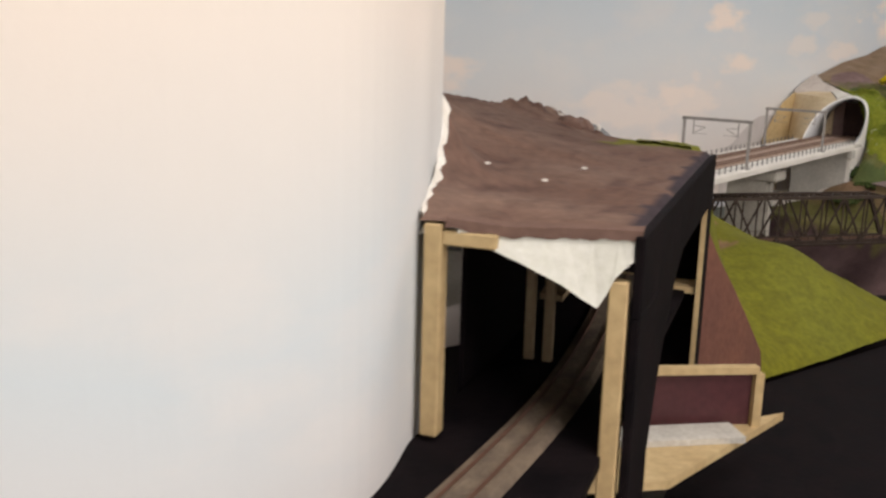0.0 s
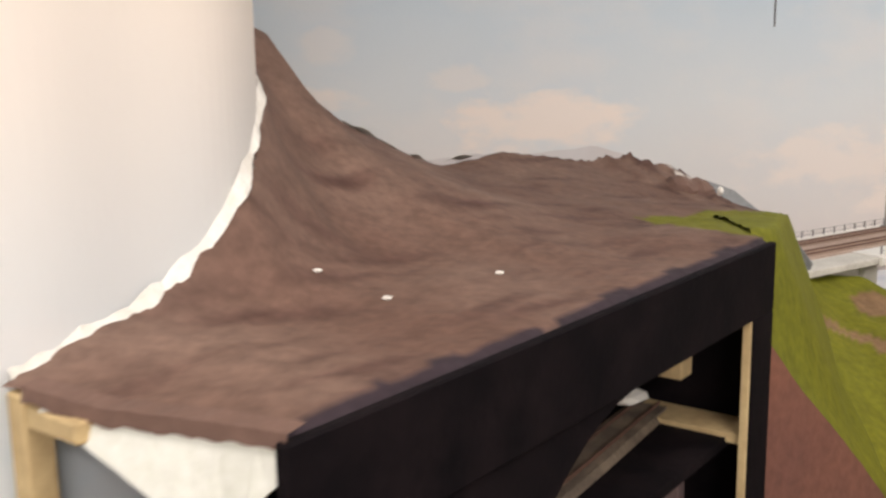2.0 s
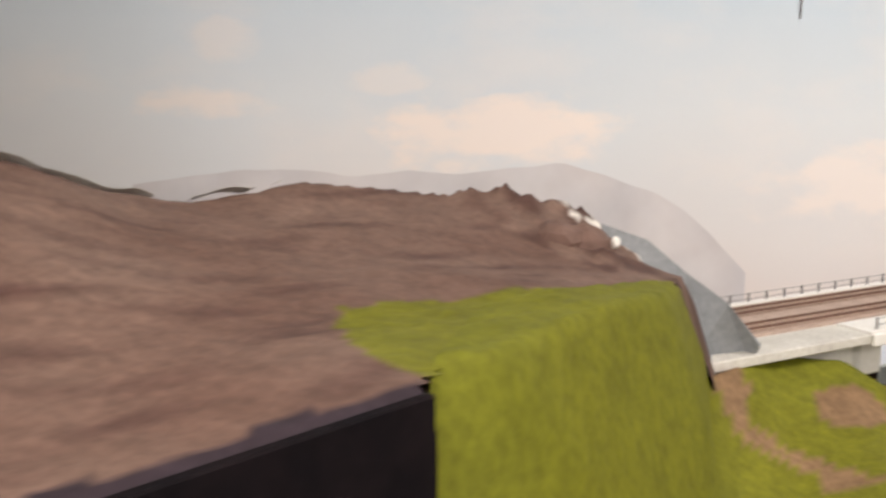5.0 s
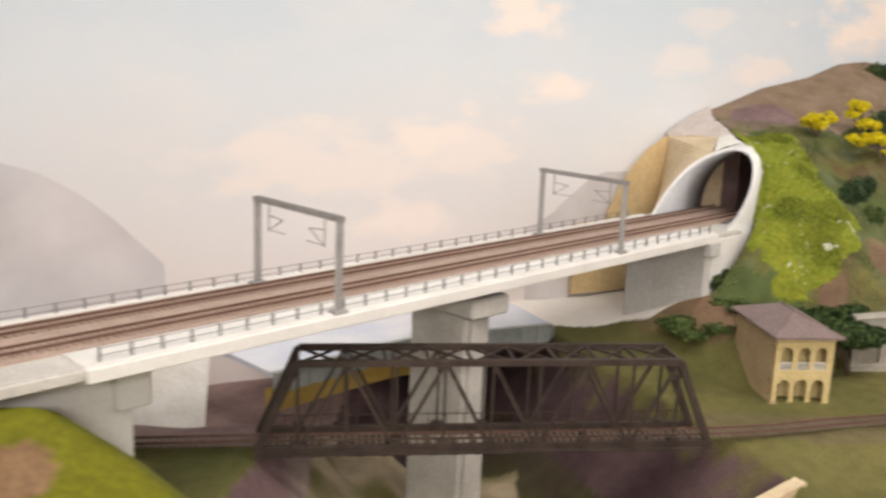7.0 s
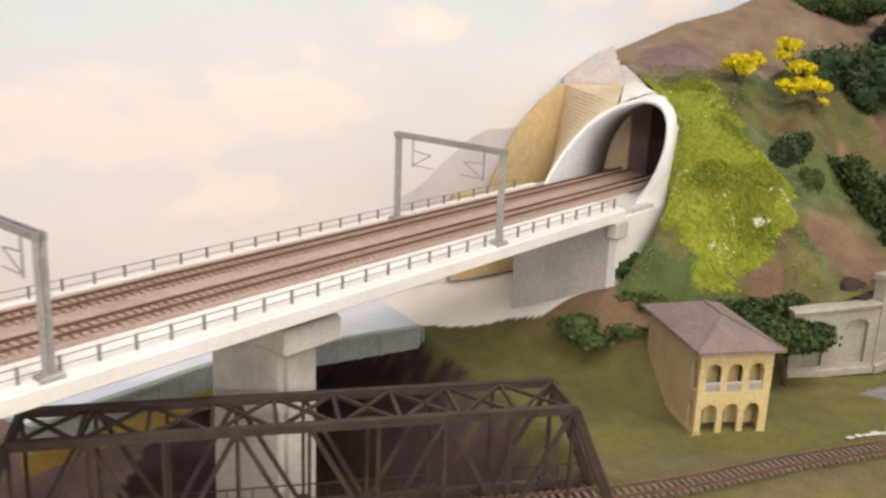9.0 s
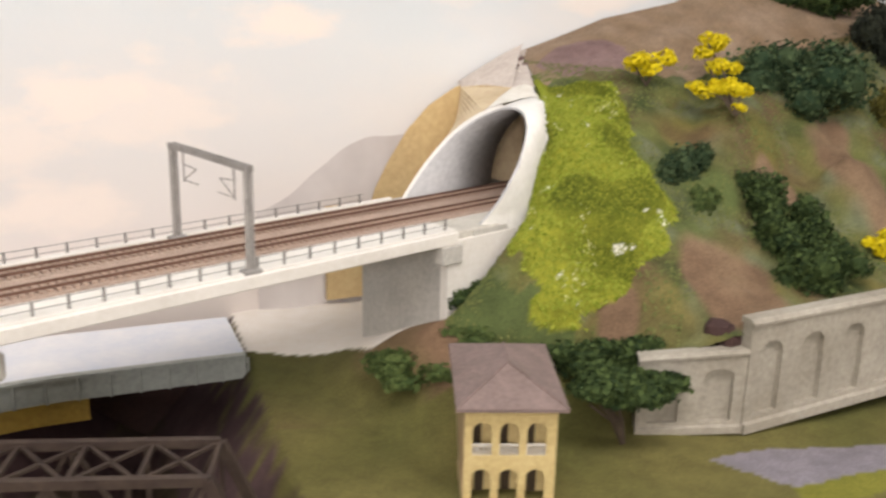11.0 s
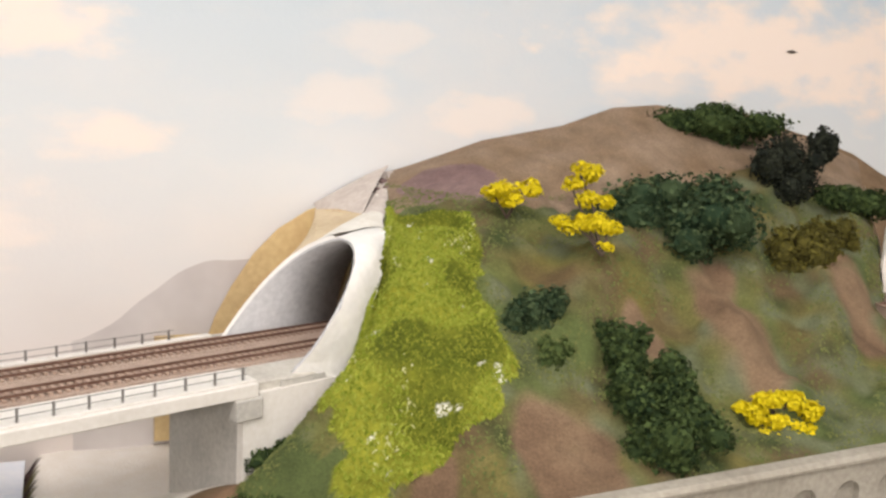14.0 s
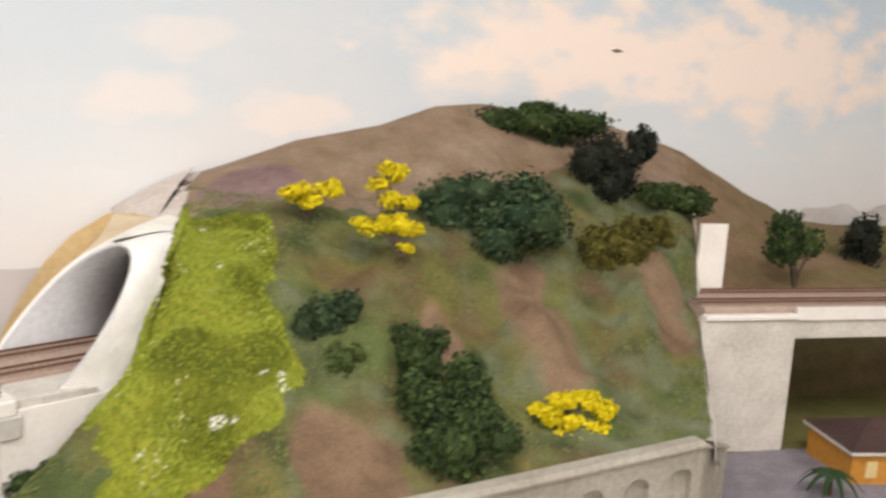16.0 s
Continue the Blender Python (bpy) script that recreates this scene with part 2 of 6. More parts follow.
HAZE = surface("painted_mountain", (0.60, 0.585, 0.59), (0.67, 0.63, 0.615), 0.8, 5, 12, 0.02)
HAZE2 = surface("painted_far_wood", (0.52, 0.50, 0.49), (0.60, 0.57, 0.54), 0.8, 8, 16, 0.02)
ROOMWALL = surface("room_wall", (0.78, 0.76, 0.72), (0.74, 0.72, 0.68), 0.85, 3, 60, 0.05)
FLOORMAT = surface("room_floor", (0.34, 0.31, 0.28), (0.30, 0.27, 0.25), 0.7, 4, 60, 0.05)
GROUND = zoned("scenery_ground")
PAINTED = zoned("painted_shell", 130.0, 0.25, 0.75)
BARK = surface("bark", (0.07, 0.05, 0.035), (0.10, 0.075, 0.05), 0.9, 60, 300, 0.4)
DARKLEAF = leafy("dark_green_foam", (0.014, 0.030, 0.010), (0.075, 0.112, 0.034))
BLUELEAF = leafy("bluish_green_foam", (0.016, 0.038, 0.018), (0.075, 0.11, 0.048))
BLACKLEAF = leafy("blackish_foam", (0.012, 0.016, 0.012), (0.03, 0.035, 0.022))
OLIVELEAF = leafy("olive_foam", (0.055, 0.050, 0.012), (0.14, 0.125, 0.024))
YELLOW = leafy("yellow_blossom", (0.55, 0.45, 0.0), (0.80, 0.66, 0.02))
MOSS = leafy("bright_moss", (0.13, 0.175, 0.010), (0.31, 0.345, 0.045))
PALEMOSS = leafy("pale_moss_tips", (0.34, 0.36, 0.10), (0.60, 0.60, 0.34))
DARKMOSS = leafy("shaded_moss", (0.085, 0.108, 0.008), (0.24, 0.26, 0.028))
CLOTH = surface("plaster_cloth", (0.74, 0.75, 0.68), (0.64, 0.65, 0.58), 0.85, 40, 140, 0.15)
FAINT = surface("painted_faint_hill", (0.57, 0.54, 0.53), (0.65, 0.61, 0.59), 0.8, 6, 12, 0.02)
TURF = leafy("dull_turf", (0.09, 0.115, 0.035), (0.17, 0.18, 0.06))
TURFLEAF = leafy("mid_green_foam", (0.045, 0.075, 0.022), (0.10, 0.135, 0.04))
PALMLEAF = leafy("palm_frond", (0.012, 0.03, 0.012), (0.03, 0.06, 0.02))


# ---- building helpers ----
def link_mesh(name, verts, faces, mat, parent=None, label="", smooth=False):
    me = bpy.data.meshes.new(name)
    me.from_pydata([tuple(v) for v in verts], [], faces)
    me.materials.append(mat)
    if smooth:
        me.polygons.foreach_set("use_smooth", [True] * len(me.polygons))
    me.update()
    ob = new(name, me)
    ob.parent = parent
    if label:
        ob["label"] = label
    return ob


def part(name, bm, mat, parent=None, label="", smooth=False):
    me = bpy.data.meshes.new(name)
    bmesh.ops.recalc_face_normals(bm, faces=bm.faces)
    bm.to_mesh(me)
    bm.free()
    me.materials.append(mat)
    if smooth:
        me.polygons.foreach_set("use_smooth", [True] * len(me.polygons))
    ob = new(name, me)
    ob.parent = parent
    if label:
        ob["label"] = label
    return ob


def thing(name, label, category, group="", kind=""):
    return tagged(new(name), label, category, group, kind)


def add_box(bm, lo, hi, bevel=0.0, m=None):
    """A block between two corners, turned by m, with its edges rounded off by bevel."""
    mid = [(a + b) / 2 for a, b in zip(lo, hi)]
    size = [max(b - a, 1e-5) for a, b in zip(lo, hi)]
    mat = Matrix.LocRotScale(mid, None, size)
    if m is not None:
        mat = m @ mat
    r = bmesh.ops.create_cube(bm, size=1.0, matrix=mat)
    if bevel:
        edges = list({e for v in r["verts"] for e in v.link_edges})
        bmesh.ops.bevel(bm, geom=edges, offset=bevel, segments=1, affect="EDGES")
    return bm


def block(name, lo, hi, mat, parent=None, bevel=0.0, m=None, label=""):
    return part(name, add_box(bmesh.new(), lo, hi, bevel, m), mat, parent, label)


def add_bar(bm, a, b, w, h=None, up=(0, 0, 1)):
    """A straight bar of section w x h from a to b."""
    a, b = Vector(a), Vector(b)
    d = b - a
    z = d.normalized()
    x = z.cross(Vector(up))
    if x.length < 1e-4:
        x = z.cross(Vector((1, 0, 0)))
    x.normalize()
    y = x.cross(z)
    rot = Matrix((x, z, y)).transposed().to_4x4()
    m = Matrix.Translation((a + b) / 2) @ rot @ Matrix.Diagonal((w, d.length, h or w, 1))
    bmesh.ops.create_cube(bm, size=1.0, matrix=m)
    return bm


def bar(name, a, b, w, mat, parent, h=None, label=""):
    return part(name, add_bar(bmesh.new(), a, b, w, h), mat, parent, label)


def sweep(name, line, section, mat, parent=None, label="", closed=True, smooth=False):
    """A section of (side, up) offsets drawn along a level line of points."""
    line = [Vector(p) for p in line]
    verts, faces, k = [], [], len(section)
    for i, p in enumerate(line):
        d = (line[min(i + 1, len(line) - 1)] - line[max(i - 1, 0)])
        d.z = 0
        d.normalize()
        side = Vector((d.y, -d.x, 0))
        verts += [p + side * s + Vector((0, 0, h)) for s, h in section]
    for i in range(len(line) - 1):
        for j in range(k if closed else k - 1):
            a, b = i * k + j, i * k + (j + 1) % k
            faces.append((a, b, b + k, a + k))
    if closed:
        faces += [tuple(range(k))[::-1], tuple(range((len(line) - 1) * k, len(line) * k))]
    return link_mesh(name, verts, faces, mat, parent, label, smooth)


def smooth_line(points, n=12):
    """Catmull-Rom through a few points."""
    P = [Vector(p) for p in points]
    P = [P[0] * 2 - P[1]] + P + [P[-1] * 2 - P[-2]]
    out = []
    for i in range(1, len(P) - 2):
        for k in range(n):
            t = k / n
            out.append(0.5 * ((2 * P[i]) + (P[i + 1] - P[i - 1]) * t + (2 * P[i - 1] - 5 * P[i] + 4 * P[i + 1] - P[i + 2]) * t * t
                              + (3 * P[i] - P[i - 1] - 3 * P[i + 1] + P[i + 2]) * t ** 3))
    out.append(P[-2])
    return out


def ease(x):
    x = np.clip(x, 0.0, 1.0)
    return x * x * (3 - 2 * x)


def rough(x, y, z=0.0, s=20.0):
    return noise.noise((x * s, y * s, z * s))


def sheet(name, us, vs, place, colour, mat, parent=None, label="", keep=None, smooth=True):
    """A surface over a grid; place(u, v) gives the point, colour(u, v, p) its scatter colour, keep(u, v, p) whether it is there."""
    verts = [Vector(place(u, v)) for u in us for v in vs]
    cols = [colour(u, v, verts[i * len(vs) + j]) for i, u in enumerate(us) for j, v in enumerate(vs)]
    k, faces = len(vs), []
    good = [keep is None or keep(u, v, verts[i * k + j]) for i, u in enumerate(us) for j, v in enumerate(vs)]
    for i in range(len(us) - 1):
        for j in range(k - 1):
            f = (i * k + j, i * k + j + 1, (i + 1) * k + j + 1, (i + 1) * k + j)
            if all(good[a] for a in f):
                faces.append(f)
    ob = link_mesh(name, verts, faces, mat, parent, label, smooth)
    layer = ob.data.color_attributes.new("ground", "FLOAT_COLOR", "POINT")
    layer.data.foreach_set("color", [c for col in cols for c in (*col, 1.0)])
    return ob


def blend(a, b, t):
    t = float(np.clip(t, 0, 1))
    return tuple(x + (y - x) * t for x, y in zip(a, b))


def leaf_cloud(name, blobs, count, size, mat, parent=None, seed=1, label="", flat=0.0):
    """A crown of small tilted leaf flakes on the skins of several lumps (centre, radii)."""
    rnd = random.Random(seed)
    verts, faces = [], []
    total = sum(r[0] * r[1] for _, r in blobs)
    for c, r in blobs:
        for _ in range(max(6, int(count * r[0] * r[1] / total))):
            d = Vector((rnd.gauss(0, 1), rnd.gauss(0, 1), rnd.gauss(0, 1))).normalized()
            k = 0.72 + 0.36 * rnd.random() + (0.3 * rnd.random() if rnd.random() < 0.22 else 0.0)
            p = Vector((c[0] + d.x * r[0] * k, c[1] + d.y * r[1] * k, c[2] + d.z * r[2] * k))
            s = size * (0.5 + rnd.random())
            nrm = (d + Vector((rnd.uniform(-1, 1), rnd.uniform(-1, 1), rnd.uniform(-1, 1))) * 0.8 + Vector((0, 0, flat))).normalized()
            t = nrm.orthogonal().normalized()
            t.rotate(Matrix.Rotation(rnd.uniform(0, 6.28), 3, nrm))
            b = nrm.cross(t)
            i = len(verts)
            verts += [p - t * s, p + b * s * 0.7 + nrm * s * 0.3, p + t * s, p - b * s * 0.7 + nrm * s * 0.2]
            faces.append((i, i + 1, i + 2, i + 3))
    return link_mesh(name, verts, faces, mat, parent, label)


def lump(name, blobs, mat, parent=None, seed=1):
    """A knobbly core inside a crown."""
    bm = bmesh.new()
    for n, (c, r) in enumerate(blobs):
        g = bmesh.ops.create_icosphere(bm, subdivisions=2, radius=1.0)
        for v in g["verts"]:
            k = 0.8 + 0.22 * noise.noise((v.co * 2.3 + Vector((n * 3.1, seed, 0))))
            v.co = Vector((c[0] + v.co.x * r[0] * k, c[1] + v.co.y * r[1] * k, c[2] + v.co.z * r[2] * k))
    return part(name, bm, mat, parent)


# ---- room shell ----
block("room_floor", (-3.6, -5.0, -1.04), (3.4, 1.9, -1.0), FLOORMAT)["kind"] = "structure"
block("ceiling", (-3.6, -5.0, 1.7), (3.4, 1.9, 1.74), ROOMWALL)["kind"] = "structure"
for nm, lo, hi in (("wall_west", (-3.66, -5.0, -1.0), (-3.6, 1.9, 1.7)), ("wall_east", (3.4, -5.0, -1.0), (3.46, 1.9, 1.7)),
                   ("wall_south", (-3.6, -5.06, -1.0), (3.4, -5.0, 1.7)), ("wall_north", (-3.6, 1.9, -1.0), (3.4, 1.96, 1.7))):
    tagged(block(nm, lo, hi, ROOMWALL), "plain off-white room wall", "wall", kind="structure")
GLOW = bpy.data.materials.new("lamp_glow")
GLOW.use_nodes = True
GLOW.node_tree.nodes["Principled BSDF"].inputs["Emission Color"].default_value = (1, 0.92, 0.8, 1)
GLOW.node_tree.nodes["Principled BSDF"].inputs["Emission Strength"].default_value = 2.0
for lx, ly, lz, lw in LAMPS:
    lamp = thing("ceiling_light", "unseen white ceiling light panel, switched on", "ceiling light", "ceiling lights")
    block("frame", (lx - 0.62, ly - 0.32, lz + 0.04), (lx + 0.62, ly + 0.32, lz + 0.08), WHITE, lamp, 0.004)
    block("diffuser", (lx - 0.6, ly - 0.3, lz + 0.02), (lx + 0.6, ly + 0.3, lz + 0.038), GLOW, lamp)
    ld = bpy.data.lights.new("ceiling_tube", "AREA")
    ld.shape, ld.size, ld.size_y, ld.energy, ld.color = "RECTANGLE", 1.2, 0.6, lw, (1.0, 0.922, 0.90)
    new("ceiling_tube", ld).matrix_world = pose(lx, ly, lz)

# ---- painted backdrop ----
BK0, BKD = Vector((0.103, 0.612, 0)), Vector((1, 0.39, 0)).normalized()


def on_back(x, z, proud=0.0):
    """A point of the backdrop at that x, so far in front of it."""
    p = BK0 + BKD * ((x - BK0.x) / BKD.x)
    return Vector((p.x + 0.3634 * proud, p.y - 0.9316 * proud, z))


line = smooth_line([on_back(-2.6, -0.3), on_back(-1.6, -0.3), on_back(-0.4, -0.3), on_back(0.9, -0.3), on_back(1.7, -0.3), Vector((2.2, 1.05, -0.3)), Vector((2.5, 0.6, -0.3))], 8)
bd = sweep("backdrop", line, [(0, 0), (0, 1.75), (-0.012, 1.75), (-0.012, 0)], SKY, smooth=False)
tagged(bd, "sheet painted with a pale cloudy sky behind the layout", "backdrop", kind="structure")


def painted_hill(name, xs, top, low, mat, proud, label):
    """A flat silhouette painted on the backdrop."""
    verts = [on_back(x, low, proud) for x in xs] + [on_back(x, top(x), proud) for x in xs]
    n = len(xs)
    ob = link_mesh(name, verts, [(i, i + 1, n + i + 1, n + i) for i in range(n - 1)], mat)
    return tagged(ob, label, "painted hill", kind="structure")


painted_hill("painted_mountain", np.linspace(-1.75, -0.83, 60),
             lambda x: float(np.interp(x, [-1.75, -1.6, -1.51, -1.445, -1.36, -1.29, -1.23, -1.135, -1.09, -1.03, -0.98, -0.94, -0.89, -0.83], [0.28, 0.30, 0.298, 0.285, 0.294, 0.286, 0.293, 0.302, 0.288, 0.268, 0.248, 0.222, 0.178, 0.11])) + 0.004 * rough(x, 1.0), 0.0, HAZE, 0.003,
             "pale grey mountain ridge painted on the backdrop")
painted_hill("painted_far_hill", np.linspace(-0.25, -0.02, 24),
             lambda x: 0.14 + 0.09 * float(ease((x + 0.25) / 0.15)) + 0.004 * rough(x, 2.0, 0, 30), 0.0, FAINT, 0.003,
             "blurred grey hill painted low on the backdrop")

# ---- upper viaduct ----
DO, DU, DN = Vector((0.003, 0.243, 0)), Vector((0.772, 0.636, 0)), Vector((-0.636, 0.772, 0))
DECK = Matrix((DU, DN, Vector((0, 0, 1)))).transposed().to_4x4()
DECK.translation = DO


def dk(a, b, z):
    return DECK @ Vector((a, b, z))


ZD = 0.176
deck = thing("viaduct_deck", "pale concrete double-track viaduct deck with edge beams", "bridge")
block("slab", (-1.5, 0.0, ZD - 0.010), (0.09, 0.152, ZD), CONCRETE, deck, 0.001, DECK)
block("edge_beam", (-1.0, -0.005, ZD - 0.012), (-0.005, 0.0, ZD + 0.001), WHITE, deck, 0.001, DECK)
block("edge_beam", (-1.5, 0.152, ZD - 0.02), (0.03, 0.160, ZD + 0.004), WHITE, deck, 0.001, DECK)
block("walkway", (-1.0, 0.0, ZD), (-0.005, 0.042, ZD + 0.0025), WHITE, deck, 0.0, DECK)
block("haunch", (-0.99, 0.035, ZD - 0.024), (-0.02, 0.118, ZD - 0.010), GREYCONC, deck, 0.004, DECK)
for b0, b1, h in ((0.101, 0.139, 0.003), (0.047, 0.085, 0.003), (0.085, 0.101, 0.0026), (0.139, 0.149, 0.0022)):
    block("ballast_strip", (-1.5, b0, ZD), (0.215, b1, ZD + h), BALLAST, deck, 0, DECK, "pinkish-brown fine ballast")


def fence(b, a0, a1, step, label):
    f = thing("handrail", label, "railing", "viaduct handrails")
    post = None
    k = int((a1 - a0) / step)
    for i in range(k + 1):
        a = a0 + i * step
        if post is None:
            post = block("post", (-0.0009, -0.0009, 0), (0.0009, 0.0009, 0.0145), STEEL, f)
            me = post.data
        else:
            post = new("post", me)
            post.parent = f
        post.matrix_local = DECK @ Matrix.Translation((a, b, ZD))
    for h in (0.0075, 0.0138):
        bar("rail", dk(a0, b, ZD + h), dk(a1, b, ZD + h), 0.0006, STEEL, f)


fence(0.006, -0.985, -0.012, 0.0285, "thin grey handrail along the near deck edge")
fence(0.1545, -1.3, -0.012, 0.0285, "thin grey handrail along the far deck edge")


def gantry(a):
    g = thing("catenary_gantry", "grey steel overhead-line portal standing across both tracks", "catenary gantry", "viaduct gantries")
    for b in (0.004, 0.146):
        bm = bmesh.new()
        for o in (-0.0024, 0.0024):
            add_bar(bm, dk(a + o, b, ZD), dk(a + o, b, ZD + 0.098), 0.0016, 0.0042)
        for h in np.arange(0.008, 0.096, 0.011):
            add_bar(bm, dk(a - 0.0024, b, ZD + h), dk(a + 0.0024, b, ZD + h + 0.006), 0.0012)
        part("post", bm, MAST, g)
        block("foot", (a - 0.009, b - 0.006, ZD), (a + 0.009, b + 0.006, ZD + 0.005), MAST, g, 0.001, DECK)
    bm = bmesh.new()
    for o in (-0.0028, 0.0028):
        add_bar(bm, dk(a + o, 0.0, ZD + 0.097), dk(a + o, 0.15, ZD + 0.097), 0.0018, 0.0055)
    for h in np.arange(0.006, 0.146, 0.012):
        add_bar(bm, dk(a - 0.0028, h, ZD + 0.097), dk(a + 0.0028, h + 0.006, ZD + 0.097), 0.0012)
    beam = part("beam", bm, MAST, g)
    for b, s in ((0.125, -1), (0.028, 1)):
        bm = bmesh.new()
        add_bar(bm, dk(a, b, ZD + 0.096), dk(a, b, ZD + 0.064), 0.0016)
        add_bar(bm, dk(a, b, ZD + 0.066), dk(a, b + s * 0.026, ZD + 0.08), 0.001)
        add_bar(bm, dk(a, b, ZD + 0.082), dk(a, b + s * 0.026, ZD + 0.08), 0.001)
        add_bar(bm, dk(a, b, ZD + 0.066), dk(a, b + s * 0.03, ZD + 0.066), 0.0008)
        part("cantilever", bm, MAST, beam)
    return g


for a in (-0.737, -0.252):
    gantry(a)

abut = thing("tunnel_abutment", "pale grey abutment wall carrying the deck into the tunnel", "abutment")
block("pier_wall", (-0.020, 0.0065, -0.03), (-0.004, 0.147, ZD - 0.010), GREYCONC, abut, 0.001, DECK)
side = bmesh.new()
pts2 = [(-0.021, 0.060), (-0.020, 0.0755), (0.015, 0.0895), (0.055, 0.109), (0.090, 0.127), (0.104, 0.137), (0.103, 0.1685), (-0.004, 0.1675), (-0.004, 0.150), (-0.021, 0.150)]
lo = [side.verts.new(dk(a, -0.005, z)) for a, z in pts2]
hi = [side.verts.new(dk(a, 0.006, z)) for a, z in pts2]
side.faces.new(lo), side.faces.new(hi[::-1])
for i in range(len(pts2)):
    j = (i + 1) % len(pts2)
    side.faces.new((lo[j], lo[i], hi[i], hi[j]))
part("wing_wall", side, WHITE, abut, "white side wall with a curved foot")
block("bearing_shelf", (-0.030, -0.009, ZD - 0.032), (-0.003, 0.0055, ZD - 0.012), GREYCONC, abut, 0.001, DECK)

pier = thing("viaduct_pier", "pale concrete hammerhead pier under the deck", "pier")
block("stem", (-0.52, 0.034, -0.17), (-0.475, 0.128, 0.128), CONCRETE, pier, 0.002, DECK)
block("pilaster", (-0.513, 0.029, -0.17), (-0.495, 0.034, 0.128), CONCRETE, pier, 0.001, DECK)
cap = bmesh.new()
add_box(cap, (-0.53, 0.012, 0.128), (-0.465, 0.145, ZD - 0.024), 0.003, DECK)
part("cap", cap, CONCRETE, pier)

lab = thing("viaduct_end_abutment", "white stepped abutment block under the viaduct", "abutment")
block("body", (-1.5, 0.06, 0.0), (-0.93, 0.15, ZD - 0.016), WHITE, lab, 0.001, DECK)
block("bearing_block", (-0.95, 0.05, 0.11), (-0.915, 0.145, ZD - 0.03), WHITE, lab, 0.002, DECK)
wv = []
for i in range(14):
    t = i / 13
    top = Vector((-0.74, 0.09, 0.075)).lerp(Vector((-1.25, -0.30, 0.12)), t)
    low = Vector((-0.735 - 0.5 * t, -0.055 - 0.37 * t, -0.055 + 0.02 * t))
    low = low + Vector((0.02 * rough(i * 0.9, 3, 0, 1.7), 0.016 * rough(i * 0.9, 7, 0, 1.1), 0))
    wv.append((low, top + Vector((0.008 * rough(i, 3, 0, 1.7), 0, 0))))
wv = [a for a, b in wv] + [b for a, b in wv]
wo = link_mesh("plaster_board", wv, [(i, i + 1, 15 + i, 14 + i) for i in range(13)], PLASTER, lab, "white torn plaster sheet behind the abutment")
wo.modifiers.new("thickness", "SOLIDIFY").thickness = 0.004

# ---- tunnel portal ----
portal = thing("tunnel_portal", "white mitred concrete tunnel mouth with a painted rim", "tunnel portal")
MOUTH = [(0.142, 0.0), (0.139, 0.022), (0.1335, 0.045), (0.123, 0.069), (0.108, 0.090), (0.083, 0.109), (0.053, 0.120),
         (0.027, 0.1165), (0.0095, 0.1015), (-0.001, 0.078), (-0.0048, 0.052), (-0.002, 0.024), (0.008, 0.0)]


def mouth(a, h):
    """A point of the tunnel mouth: the round tube is cut off by one leaning plane, so that the crown stands back."""
    return dk(0.037 + 0.70 * h, a, 0.174 + h)


MK = 5
inner = smooth_line([Vector((b, h, 0)) for b, h in MOUTH], MK)
inner = [mouth(v.x, v.y) for v in inner]
n0 = len(inner)
end = [DECK.inverted() @ p for p in inner]
end = [dk(p.x + (0.18 - p.x) * float(np.interp(p.y, [0.02, 0.09], [0.12, 1.0])), p.y, p.z) for p in end]
lin = link_mesh("lining", inner + end, [(i, n0 + i, n0 + i + 1, i + 1) for i in range(n0 - 1)], LINING, portal, "smooth grey curved lining", True)
lin.modifiers.new("thickness", "SOLIDIFY").thickness = -0.003
# the near jamb: thick white plaster from the mouth's edge back to the moss
OUTER = smooth_line([Vector(p) for p in ((0.083, 0.303, 0.166), (0.092, 0.317, 0.203), (0.102, 0.333, 0.240), (0.107, 0.349, 0.272), (0.108, 0.378, 0.290), (0.106, 0.42, 0.298), (0.102, 0.466, 0.302))], 8)
near = [inner[-1 - round(i * (8 * MK) / (len(OUTER) - 1))] for i in range(len(OUTER))]
jv, NJ = [], 7
for i, (p, q) in enumerate(zip(near, OUTER)):
    for k in range(NJ):
        t = k / (NJ - 1)
        w = p.lerp(q, t) + (DN * -0.55 + Vector((0, 0, 0.55)) * min(1, i / 20)) * 0.006 * math.sin(3.14 * t)
        if k == NJ - 1:
            w = w + Vector((0.006 * rough(i * 0.37, 2.0, 0, 1.9), 0, 0.004 * rough(i * 0.5, 5.0, 0, 1.3)))
        jv.append(w + Vector((0, 0, 0.0012 * rough(w.x, w.y, w.z, 70))))
link_mesh("rim", jv, [(i * NJ + k, i * NJ + k + 1, (i + 1) * NJ + k + 1, (i + 1) * NJ + k) for i in range(len(OUTER) - 1) for k in range(NJ - 1)], RIMWHITE, portal, "thick white plaster rim", True)
lipv = [p for p in inner[:6 * MK]] + [p + DN * 0.004 + Vector((0, 0, 0.003)) for p in inner[:6 * MK]]
link_mesh("thin_lip", lipv, [(i, i + 1, 6 * MK + i + 1, 6 * MK + i) for i in range(6 * MK - 1)], RIMWHITE, portal, "thin white edge of the tube")
block("end_board", (0.230, 0.012, ZD), (0.236, 0.094, ZD + 0.10), UMBER, portal, 0, DECK, "dark brown board inside the tunnel")
block("inner_board", (0.226, 0.094, ZD), (0.232, 0.124, ZD + 0.11), MAUVE, portal, 0, DECK, "tan board inside the tunnel")
block("back_board", (0.222, 0.124, ZD), (0.228, 0.20, ZD + 0.11), PALEWOOD, portal, 0, DECK, "pale ply board inside the tunnel")
